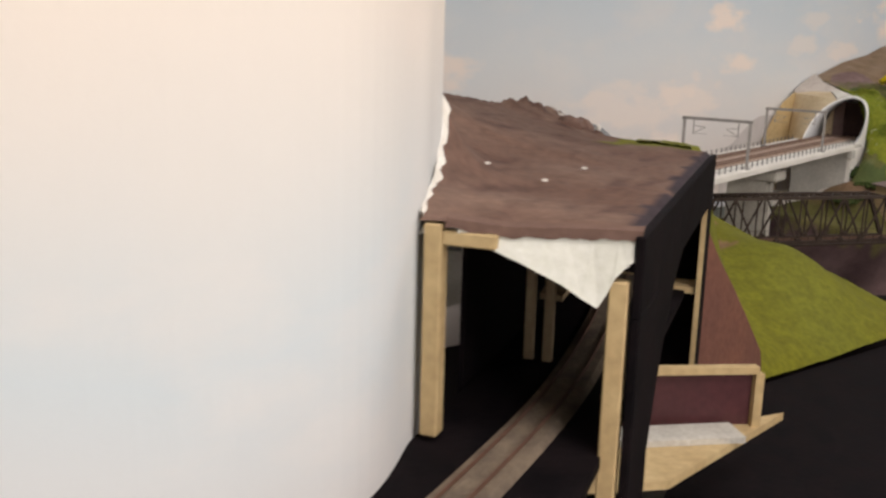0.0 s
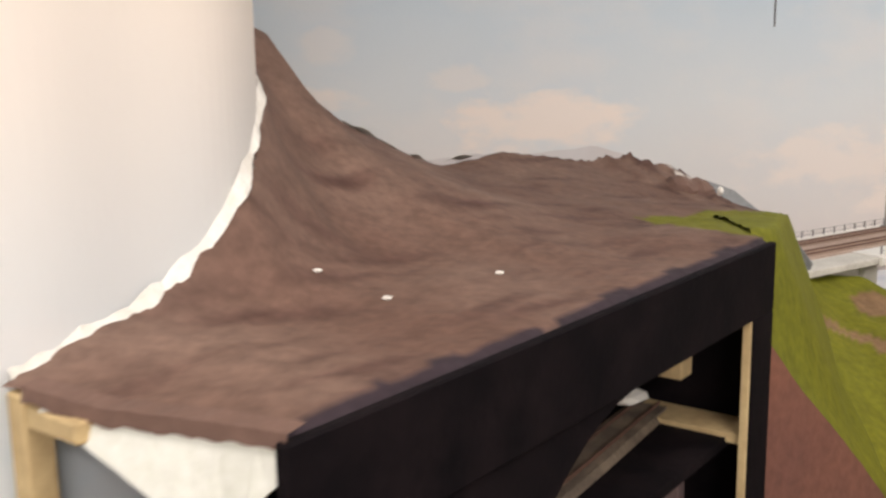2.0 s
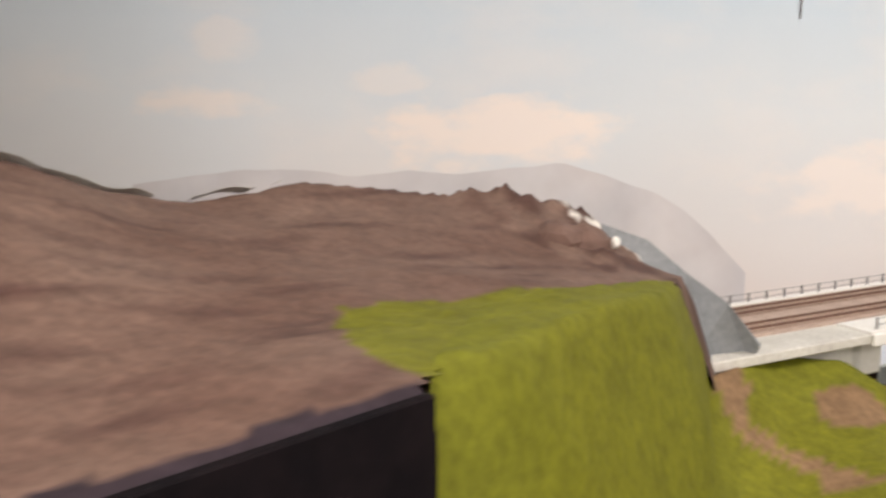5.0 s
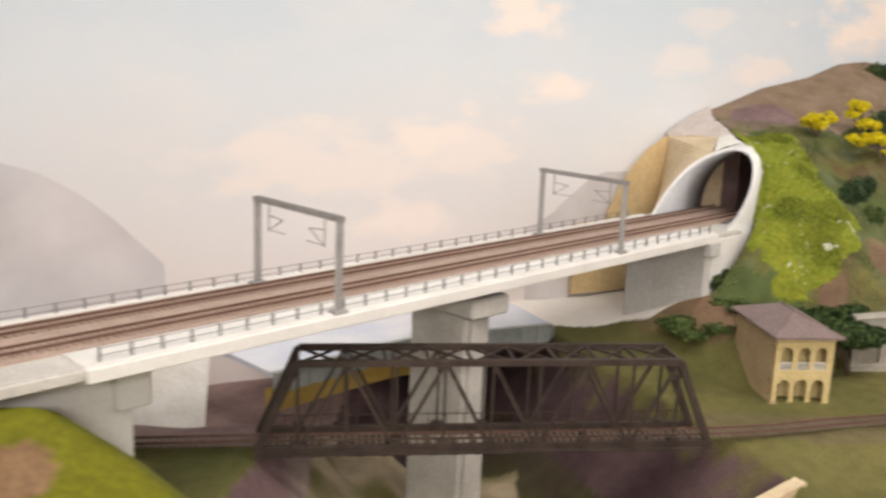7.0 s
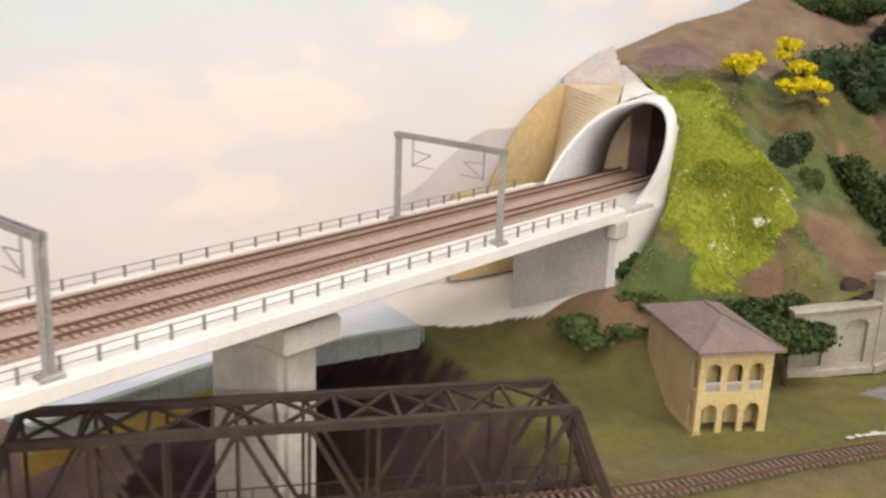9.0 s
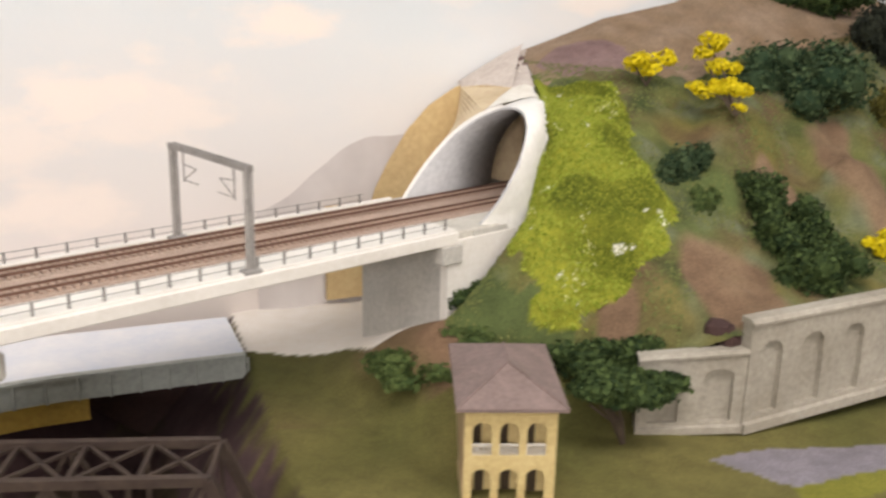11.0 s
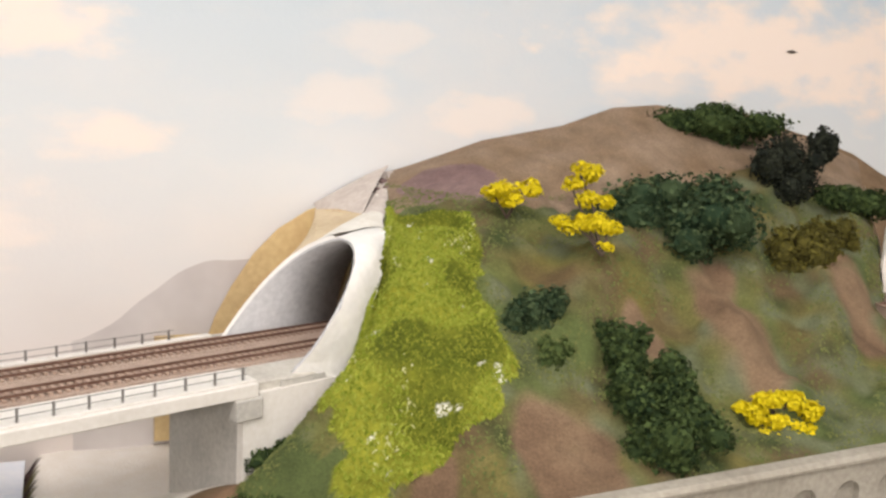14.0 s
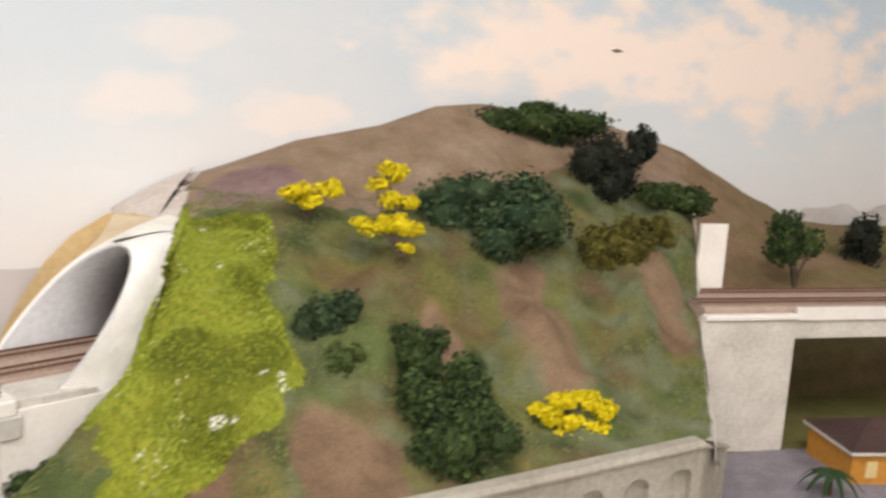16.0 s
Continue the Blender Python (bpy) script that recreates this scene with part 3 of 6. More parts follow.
block("tunnel_floor", (0.02, -0.002, ZD - 0.016), (0.26, 0.17, ZD - 0.002), GREYCONC, portal, 0, DECK)

wing = thing("card_wing", "beige card and pale ply between tunnel mouth and backdrop", "card panel")
LINE = [(-0.112, 0.120), (-0.10, 0.160), (-0.082, 0.198), (-0.058, 0.238), (-0.03, 0.270), (0.004, 0.293), (0.012, 0.296)]
bv_ = [on_back(x, z, 0.010 + 0.05 * (x + 0.112)) for x, z in LINE] + [on_back(x, 0.10, 0.010 + 0.05 * (x + 0.112)) for x, z in LINE]
cw = link_mesh("curved_card", bv_, [(i, i + 1, 8 + i, 7 + i) for i in range(6)], BEIGE, wing, "beige card lying against the backdrop")
cw.modifiers.new("thickness", "SOLIDIFY").thickness = 0.002
fold_top, fold_low = on_back(0.012, 0.294, 0.017), on_back(0.0, 0.165, 0.017)
CROWN = Vector((0.080, 0.480, 0.303))
far = [p + DN * 0.004 + Vector((0, 0, 0.003)) for p in inner[:5 * MK + 1]]
fv_ = [fold_low.lerp(fold_top, i / (len(far) - 1)) for i in range(len(far))]
link_mesh("front_card", fv_ + far, [(i, i + 1, len(far) + i + 1, len(far) + i) for i in range(len(far) - 1)], PALEWOOD, wing, "pale ply face beside the mouth")
link_mesh("front_card", [fold_top, far[-1], CROWN, fold_top.lerp(CROWN, 0.5) + Vector((0, 0, 0.003))], [(0, 1, 2, 3)], PALEWOOD, wing, "pale ply face above the mouth")
HEADT = on_back(0.103, 0.340, 0.006)
crest = [on_back(x, z, 0.006) for x, z in ((0.012, 0.296), (0.03, 0.310), (0.05, 0.322), (0.075, 0.336), (0.103, 0.349))]
low_ = [fold_top.lerp(CROWN, i / 4) for i in range(5)]
gv_ = [a.lerp(b, t) + Vector((0, 0, 0.005 * math.sin(3.14 * t) + 0.002 * rough(i, t, 0, 3))) for i, (a, b) in enumerate(zip(low_, crest)) for t in np.linspace(0, 1, 6)]
link_mesh("plastered_crown", gv_, [(i * 6 + k, i * 6 + k + 1, i * 6 + k + 7, i * 6 + k + 6) for i in range(4) for k in range(5)], GREYWASH, wing, "greyish plastered crown of the card", True)

# ---- lower girder bridge behind the viaduct ----
gb = thing("girder_bridge", "grey plate-girder bridge with a glossy blue-grey deck", "bridge")
gl = smooth_line([Vector((-0.655, 0.05, 0)), Vector((-0.57, 0.123, 0)), Vector((-0.47, 0.203, 0)), Vector((-0.35, 0.25, 0)), Vector((-0.238, 0.29, 0))], 8)
sweep("girder", gl, [(0.0, -0.014), (0.004, -0.014), (0.004, 0.012), (0.0, 0.012)], GIRDER, gb)
sweep("flange", gl, [(-0.002, 0.012), (0.007, 0.012), (0.007, 0.016), (-0.002, 0.016)], GIRDER, gb)
sweep("deck_plate", gl, [(-0.13, 0.008), (-0.0025, 0.008), (-0.0025, 0.0145), (-0.13, 0.0145)], GLOSS, gb, "glossy blue-grey deck plate with its bright sheen in the colour")
for p in gl[::2]:
    block("stiffener", (-0.0012, -0.0012, -0.014), (0.0012, 0.0012, 0.012), GIRDER, gb, 0, Matrix.Translation((p.x + 0.004, p.y - 0.005, 0)))
sweep("mustard_block", [p + Vector((-0.012, 0.02, 0)) for p in gl[:22]], [(0, -0.05), (0.004, -0.05), (0.004, -0.014), (0, -0.014)], MUSTARD, gb, "mustard foam strip below the girder")
fo = thing("foam_board", "mustard foam board behind the abutment", "foam board")
bar("board", on_back(-0.165, 0.075, 0.012), on_back(-0.03, 0.075, 0.012), 0.008, BEIGE, fo, 0.13)


# ---- ground of the layout: meadow, ravine, road ----
GRASS, DRYGRASS, LIME = (0.10, 0.10, 0.030), (0.140, 0.126, 0.042), (0.175, 0.175, 0.03)
EARTH, DIRT, GREYRD = (0.185, 0.118, 0.072), (0.21, 0.145, 0.09), (0.21, 0.195, 0.22)
OLIVED = (0.13, 0.11, 0.04)
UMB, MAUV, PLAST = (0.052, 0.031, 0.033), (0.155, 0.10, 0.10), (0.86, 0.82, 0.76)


def ravine(x, y):
    """How deep the ground is cut below the meadow at x, y."""
    left, right = -0.64 + 0.25 * (y + 0.12), -0.095 - 0.31 * np.clip(y + 0.15, 0, 2) + 0.35 * np.clip(-0.15 - y, 0, 1)
    d = min(x - left, right - x)
    return 0.17 * (1 - (1 - min(1.0, max(0.0, d / 0.17))) ** 1.4)


def d_line(x, y):
    return -(x + 0.108) * 0.795 - (y - 0.337) * 0.606 - 0.6 * max(0.0, -0.12 - x)


def flat_height(x, y):
    z = -ravine(x, y) + 0.004 * rough(x, y, 0, 14)
    t = ((x + 0.108) * 0.093 - (y - 0.337) * 0.122) / 0.02353
    d = -(x + 0.108) * 0.795 - (y - 0.337) * 0.606
    z += float(np.interp(t, [-1.2, 0, 1, 1.7], [0.0, 0.015, 0.086, 0.06])) * float(ease(1 - d / 0.11)) * float(ease((2.2 - t) / 0.6))
    z += 0.035 * float(ease((x - 0.45) / 0.25)) * float(ease((y - 0.12) / 0.1))
    z -= 0.085 * float(ease((-0.50 - x) / 0.08)) * float(ease((y + 0.11) / 0.2))
    z -= 0.03 * float(ease((-0.12 - y) / 0.08)) * float(ease((x + 0.1) / 0.1))
    return z


def in_road(x, y):
    lo = np.interp(x, [0.24, 0.30, 0.45, 0.55, 0.67, 0.9], [0.065, 0.02, 0.06, 0.10, 0.15, 0.24])
    hi = np.interp(x, [0.24, 0.30, 0.45, 0.50, 0.7, 0.9], [0.07, 0.09, 0.105, 0.23, 0.46, 0.5])
    return x > 0.24 and lo < y < hi


def flat_colour(x, y, p):
    n = rough(x, y, 0.3, 9)
    c = blend(GRASS, DRYGRASS, 0.5 + n)
    if in_road(x, y):
        return GREYRD
    if x > 0.3 and np.interp(x, [0.3, 0.55, 0.9], [-0.02, 0.07, 0.22]) < y < np.interp(x, [0.3, 0.55, 0.9], [0.02, 0.115, 0.25]):
        return LIME
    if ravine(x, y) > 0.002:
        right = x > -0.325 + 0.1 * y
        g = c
        # umber slopes; behind the truss the umber also paints the dark under the girder
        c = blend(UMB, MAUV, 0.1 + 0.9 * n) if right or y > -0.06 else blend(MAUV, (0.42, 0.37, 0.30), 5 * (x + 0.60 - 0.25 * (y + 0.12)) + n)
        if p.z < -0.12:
            # floor: behind the truss its colour is darkened for the shade down there
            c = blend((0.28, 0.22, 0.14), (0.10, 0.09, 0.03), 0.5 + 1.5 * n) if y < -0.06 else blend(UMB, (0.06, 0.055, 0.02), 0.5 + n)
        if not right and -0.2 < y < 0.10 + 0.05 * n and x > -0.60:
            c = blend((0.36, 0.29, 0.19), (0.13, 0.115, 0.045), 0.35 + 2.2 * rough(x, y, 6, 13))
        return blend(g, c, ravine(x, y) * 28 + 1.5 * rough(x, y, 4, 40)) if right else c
    if x < -0.55 and y > -0.15:
        return blend((0.23, 0.155, 0.145), (0.28, 0.195, 0.18), 0.5 + n)
    if y > 0.13 and x < 0.05:
        c = blend(blend(GRASS, OLIVED, 0.5 + n), EARTH, (p.z - 0.03) * 22 + 0.35 + 1.5 * n)
        if d_line(x, y) < 0.040 + 0.02 * n and y > 0.25:
            c = PLAST
    if -0.13 < y + 0.05 * x < -0.05 and x > -0.2:
        c = blend(c, (0.14, 0.11, 0.06), 0.7)
    return c


us, vs = np.linspace(-0.95, 1.25, 400), np.linspace(-0.42, 1.0, 280)
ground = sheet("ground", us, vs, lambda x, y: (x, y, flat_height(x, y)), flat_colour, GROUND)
tagged(ground, "scattered turf, bare earth and a grey road on the layout", "ground", kind="structure")
# added board: its dark colour stands for shade and hides the pale backdrop
tagged(bar("ravine_shade_board", on_back(-0.64, -0.15, 0.02), on_back(-0.25, -0.15, 0.02), 0.01, UMBER, None, 0.27), "added umber board, dark in place of the shade at the ravine's back", "board", kind="structure")
base = block("baseboard_table", (-2.3, -0.44, -0.36), (1.6, 1.05, -0.30), BLACK)
tagged(base, "black painted table of the layout", "table", kind="structure")
for lx in (-2.1, -0.9, 0.3, 1.45):
    for ly in (-0.36, 0.9):
        block("leg", (lx, ly, -1.0), (lx + 0.06, ly + 0.06, -0.36), BLACK, base)
block("table_fascia", (-0.95, -0.47, -0.34), (1.6, -0.44, -0.035), BLACK)["kind"] = "structure"

# ---- planted main hill ----
SX = [0.0, 0.12, 0.25, 0.38, 0.5, 0.75, 0.9, 1.0]


EDGE = [(0.0, -0.04, 0.135, 0.0), (0.15, -0.012, 0.208, 0.084), (0.22, 0.02, 0.238, 0.102), (0.29, 0.056, 0.268, 0.116), (0.35, 0.09, 0.294, 0.132), (0.42, 0.092, 0.300, 0.18),
        (0.5, 0.098, 0.318, 0.23), (0.6, 0.108, 0.36, 0.282), (0.72, 0.114, 0.43, 0.303), (1.0, 0.102, 0.606, 0.340)]


def hill_place(s, v):
    x, y, z = hill_base(s, v)
    w = float(ease(1 - s / 0.22))
    if w > 0:
        e = [float(np.interp(v, [r[0] for r in EDGE], [r[k] for r in EDGE])) for k in (1, 2, 3)]
        x, y, z = x + (e[0] - x) * w, y + (e[1] - y) * w, z + (e[2] - z) * w
    return x, y, z


def hill_base(s, v):
    fx, fy = np.interp(s, SX, [0.0, 0.06, 0.14, 0.215, 0.285, 0.46, 0.625, 0.645]), np.interp(s, SX, [0.15, 0.15, 0.15, 0.14, 0.128, 0.19, 0.25, 0.26])
    fz = np.interp(s, SX, [0.0, 0.0, 0.01, 0.075, 0.108, 0.122, 0.132, 0.14])
    bx = np.interp(s, SX, [0.09, 0.15, 0.21, 0.31, 0.41, 0.63, 0.78, 0.85])
    bp = on_back(bx, 0, 0.006)
    bz = np.interp(bx, [0.09, 0.226, 0.337, 0.412, 0.482, 0.69, 0.789, 0.907], [0.332, 0.384, 0.407, 0.435, 0.442, 0.418, 0.395, 0.356])
    steep = np.interp(v, [0, 0.08, 0.2, 0.4, 0.65, 1], [0, 0.30, 0.50, 0.72, 0.86, 1])
    even = np.interp(v, [0, 0.12, 0.25, 0.45, 0.6, 0.8, 1], [0, 0.08, 0.18, 0.42, 0.60, 0.80, 1])
    w = float(ease((s - 0.2) / 0.35))
    g = steep * (1 - w) + even * w
    x, y = fx + (bx - fx) * v, fy + (bp.y - fy) * v
    z = fz + (bz - fz) * g
    k = math.sin(min(1, v * 1.05) * 3.14)
    along = float(np.clip(((x - 0.455) * 0.065 + (y - 0.46) * -0.14) / 0.0238, 0, 1))
    off = math.hypot(x - 0.455 - 0.065 * along, y - 0.46 + 0.14 * along)
    z += 0.016 * math.exp(-(off / 0.026) ** 2) - 0.008 * math.exp(-((off - 0.055) / 0.02) ** 2)
    z += k * (0.016 * rough(x, y, 0, 9) + 0.010 * rough(x, y, 5, 28) + 0.004 * rough(x, y, 8, 44) + 0.010 * math.sin(46 * x - 20 * y + 3 * rough(x, y, 7, 5)) * float(ease((s - 0.3) / 0.15))) + 0.0025 * rough(x, y, 9, 90) * min(1, 8 * (1 - v))
    return x, y, z


DARKG, MIDG, OLV = (0.05, 0.07, 0.024), (0.105, 0.135, 0.045), (0.15, 0.135, 0.045)


DIRTS = ((0.292, 0.20, 0.046, 0.07, 0.5), (0.500, 0.385, 0.046, 0.10, 0.15), (0.675, 0.49, 0.04, 0.075, 0.1), (0.166, 0.186, 0.022, 0.03, 0.0), (0.385, 0.36, 0.022, 0.03, 0.3))


def mossy(p):
    """Whether the bright moss grows at p: a tongue from the tunnel rim down towards the wall."""
    n = rough(p.x, p.y, p.z, 14)
    n += 0.7 * rough(p.x, p.y, p.z, 45)
    hi = float(np.interp(p.z, [0.10, 0.15, 0.19, 0.24, 0.30], [0.155, 0.20, 0.235, 0.225, 0.20]))
    return 0.105 + 0.02 * n < p.z < 0.315 + 0.01 * n and p.x < hi + 0.025 * n and p.x > 0.075 + 0.02 * n and p.y < 0.48


def hill_colour(s, v, p):
    n, n2 = rough(p.x, p.y, p.z, 8), rough(p.x, p.y, p.z + 3, 22)
    c = blend(MIDG, OLV, 0.5 + 1.4 * n)
    c = blend(c, (0.12, 0.085, 0.045), 1.6 * rough(p.x, p.y, p.z + 9, 13) + 0.12)
    c = blend(c, DARKG, 1.6 * n2 + 0.1)
    c = blend(c, (0.135, 0.15, 0.085), 1.8 * rough(p.x, p.y, p.z + 6, 30) + 0.15 + 1.2 * (p.x - 0.5))
    if v > float(np.interp(s, [0, 0.4, 0.6, 1], [0.74, 0.66, 0.72, 0.8])) + 0.06 * n and s > 0.02:
        c = blend(DIRT, (0.27, 0.20, 0.14), 0.5 + n2)
    for dx, dy, r in ((0.385, 0.385, 0.055), (0.29, 0.395, 0.04), (0.57, 0.40, 0.03)):
        c = blend(c, blend((0.125, 0.088, 0.042), (0.15, 0.135, 0.04), 0.5 + 1.6 * n2), 0.85 * (1.2 - ((p.x - dx) ** 2 + (p.y - dy) ** 2) / r ** 2 + n))
    for (dx, dy, rx, ry, turn) in DIRTS:
        ax, ay = p.x - dx, p.y - dy
        a, b = ax * math.cos(turn) + ay * math.sin(turn), -ax * math.sin(turn) + ay * math.cos(turn)
        c = blend(c, blend(DIRT, (0.16, 0.105, 0.065), 0.4 + 1.4 * n + n2), (1.15 + 0.9 * n2 - (a / rx) ** 2 - (b / ry) ** 2) * 1.8)
    if p.z < 0.13 and p.x < 0.12 and n2 > -0.2:
        c = blend(DARKG, MIDG, 0.4 + n)
    if mossy(p):
        c = blend((0.085, 0.11, 0.010), (0.27, 0.285, 0.03), 0.45 + 1.6 * rough(p.x, p.y, p.z * 0.5, 17) + 0.8 * n2)
        if rough(p.x, p.z, p.y, 60) > 0.52:
            c = (0.7, 0.7, 0.6)
    if ((p.x - 0.182) / 0.062) ** 2 + ((p.y - 0.535) / 0.055) ** 2 < 1 + 0.3 * n2:
        c = blend((0.19, 0.125, 0.12), (0.24, 0.165, 0.155), 0.5 + n2)
    return c


hs, hv = np.linspace(0, 1, 200), np.linspace(0, 1, 200)
hill = sheet("planted_hill", hs, hv, hill_place, hill_colour, GROUND)
top_ = inner[5 * MK] + Vector((0, 0, 0.004))
cp = [(top_, OUTER[-9] + Vector((0, 0, 0.001))), (CROWN.lerp(top_, 0.5) + Vector((0, 0, 0.003)), OUTER[-1] + Vector((0.002, -0.02, 0.002))), (CROWN, OUTER[-1] + Vector((0.004, 0, 0.003)))]
wv_ = [p.lerp(q, t) + Vector((0, 0, 0.004 * math.sin(3.14 * t) + 0.003 * rough(p.x + t, p.y, 0, 40))) for p, q in cp for t in np.linspace(0, 1, 7)]
link_mesh("crown_plaster", wv_, [(i * 7 + j, i * 7 + j + 1, (i + 1) * 7 + j + 1, (i + 1) * 7 + j) for i in range(2) for j in range(6)], PLASTER, portal, "white plaster smeared over the crown", True)
fill = [top_, OUTER[-9], OUTER[-5], OUTER[-1], Vector((0.114, 0.53, 0.318)), HEADT + Vector((0.006, 0, 0)), HEADT + Vector((-0.010, 0, -0.002)), CROWN]
fill = [p + Vector((0, 0, -0.0035)) for p in fill]
link_mesh("crown_base", [sum(fill, Vector()) / len(fill)] + fill, [(0, i + 1, (i + 1) % len(fill) + 1) for i in range(len(fill))], GREYWASH, portal, "greyish plaster under the crown")
ce = [(CROWN, OUTER[-1] + Vector((0.006, 0, 0.004))), (CROWN.lerp(HEADT, 0.5), Vector((0.112, 0.53, 0.322))), (HEADT + Vector((-0.008, 0, 0)), HEADT + Vector((0.006, 0, 0.002)))]
ev_ = [p.lerp(q, t) + Vector((0, 0, 0.0015 * rough(p.x + t * 0.3, p.y, 0, 60))) for p, q in ce for t in np.linspace(0, 1, 7)]
link_mesh("crown_earth", ev_, [(i * 7 + j, i * 7 + j + 1, (i + 1) * 7 + j + 1, (i + 1) * 7 + j) for i in range(2) for j in range(6)], GREYWASH, portal)
lump("crown_rubble", [((0.098, 0.575, 0.330), (0.010, 0.010, 0.007)), ((0.106, 0.555, 0.325), (0.008, 0.009, 0.006)), ((0.092, 0.552, 0.322), (0.006, 0.006, 0.006))], MAUVE, portal, 3)
for k, (c, r) in enumerate((((0.088, 0.560, 0.326), (0.006, 0.005, 0.004)), ((0.104, 0.525, 0.316), (0.009, 0.006, 0.003)), ((0.094, 0.535, 0.316), (0.005, 0.005, 0.005)))):
    lump("crown_scrap", [(c, r)], PLASTER, portal, 8 + k)
tagged(hill, "steep model hillside with turf, bare dirt streaks and bright moss", "hill", kind="structure")

# ---- retaining wall ----
rw = thing("retaining_wall", "weathered grey cast retaining wall with blind arches", "retaining wall")


def arcade(a, b, za, zb, ta, tb, n, parent, end=0.0):
    """A wall from a to b with n blind arches let into its face."""
    a, b = Vector(a), Vector(b)
    d = (b - a)
    L = d.length
    d.normalize()
    out = Vector((d.y, -d.x, 0))

    def w(s, h, o):
        p = a + d * s
        return Vector((p.x, p.y, 0)) + out * o + Vector((0, 0, (za + (zb - za) * s / L) + h * ((ta - za) + ((tb - zb) - (ta - za)) * s / L)))
    step = L / n
    block_v, block_f = [], []

    def quad(*q):
        i = len(block_v)
        block_v.extend(q)
        block_f.append(tuple(range(i, i + len(q))))
    for k in range(n):
        s0, s1 = k * step, (k + 1) * step
        p0, p1 = s0 + step * 0.22, s0 + step * 0.78
        arc = [(p0, 0.1)] + [((p0 + p1) / 2 - (p1 - p0) / 2 * math.cos(t), 0.68 + 0.12 * math.sin(t)) for t in np.linspace(0, math.pi, 9)] + [(p1, 0.1)]
        quad(w(s0, 0, 0), w(p0, 0, 0), w(p0, 0.98, 0), w(s0, 0.98, 0))
        quad(w(p1, 0, 0), w(s1, 0, 0), w(s1, 0.98, 0), w(p1, 0.98, 0))
        quad(w(p0, 0, 0), w(p1, 0, 0), w(p1, 0.1, 0), w(p0, 0.1, 0))
        for i in range(1, len(arc) - 2):
            (sa, ha), (sb, hb) = arc[i], arc[i + 1]
            quad(w(sa, ha, 0), w(sb, hb, 0), w(sb, 0.98, 0), w(sa, 0.98, 0))
        for i in range(len(arc) - 1):
            (sa, ha), (sb, hb) = arc[i], arc[i + 1]
            quad(w(sa, ha, 0), w(sa, ha, -0.006), w(sb, hb, -0.006), w(sb, hb, 0))
        quad(*[w(sa, ha, -0.006) for sa, ha in arc])
        quad(w(p0, 0.1, -0.006), w(p1, 0.1, -0.006), w(p1, 0.1, 0), w(p0, 0.1, 0))
    quad(w(0, 0, 0), w(0, 1, 0), w(0, 1, -0.014), w(0, 0, -0.014))
    quad(w(L, 0, 0), w(L, 0, -0.014), w(L, 1, -0.014), w(L, 1, 0))
    quad(w(0, 0, -0.014), w(0, 1, -0.014), w(L, 1, -0.014), w(L, 0, -0.014))
    link_mesh("arched_face", block_v, block_f, STONE, parent)
    cv = [w(s, h, o) for s in (-0.001, L + 0.001) for h, o in ((0.975, -0.016), (0.975, 0.003), (1.0, 0.003), (1.03, -0.002), (1.03, -0.016))]
    link_mesh("coping", cv, [(0, 1, 6, 5), (1, 2, 7, 6), (2, 3, 8, 7), (3, 4, 9, 8), (4, 0, 5, 9), (0, 4, 3, 2, 1), (5, 6, 7, 8, 9)], STONE, parent, "rounded coping")
    fv = [w(s, h, o) for s in (0, L) for h, o in ((-0.05, -0.002), (-0.05, 0.004), (0.04, 0.004), (0.06, -0.002))]
    link_mesh("plinth", fv, [(0, 1, 5, 4), (1, 2, 6, 5), (2, 3, 7, 6), (0, 3, 2, 1), (4, 5, 6, 7)], STONE, parent)


arcade((0.284, 0.118, 0), (0.632, 0.246, 0), 0.008, 0.036, 0.120, 0.137, 7, rw)
arcade((0.178, 0.127, 0), (0.283, 0.119, 0), 0.0, 0.008, 0.078, 0.090, 2, rw)
arcade((0.634, 0.247, 0), (0.70, 0.335, 0), 0.036, 0.036, 0.135, 0.10, 1, rw)

lump("earth_clod", [((0.272, 0.140, 0.085), (0.016, 0.014, 0.030)), ((0.262, 0.150, 0.100), (0.022, 0.014, 0.018))], UMBER, rw, 6)

# ---- cream house ----
HX, HY = -0.004, -0.010
house = thing("cream_house", "two-storey cream model house with arched loggias and slate-mauve hip roof", "house")
W2, DP, HH = 0.079, 0.132, 0.089


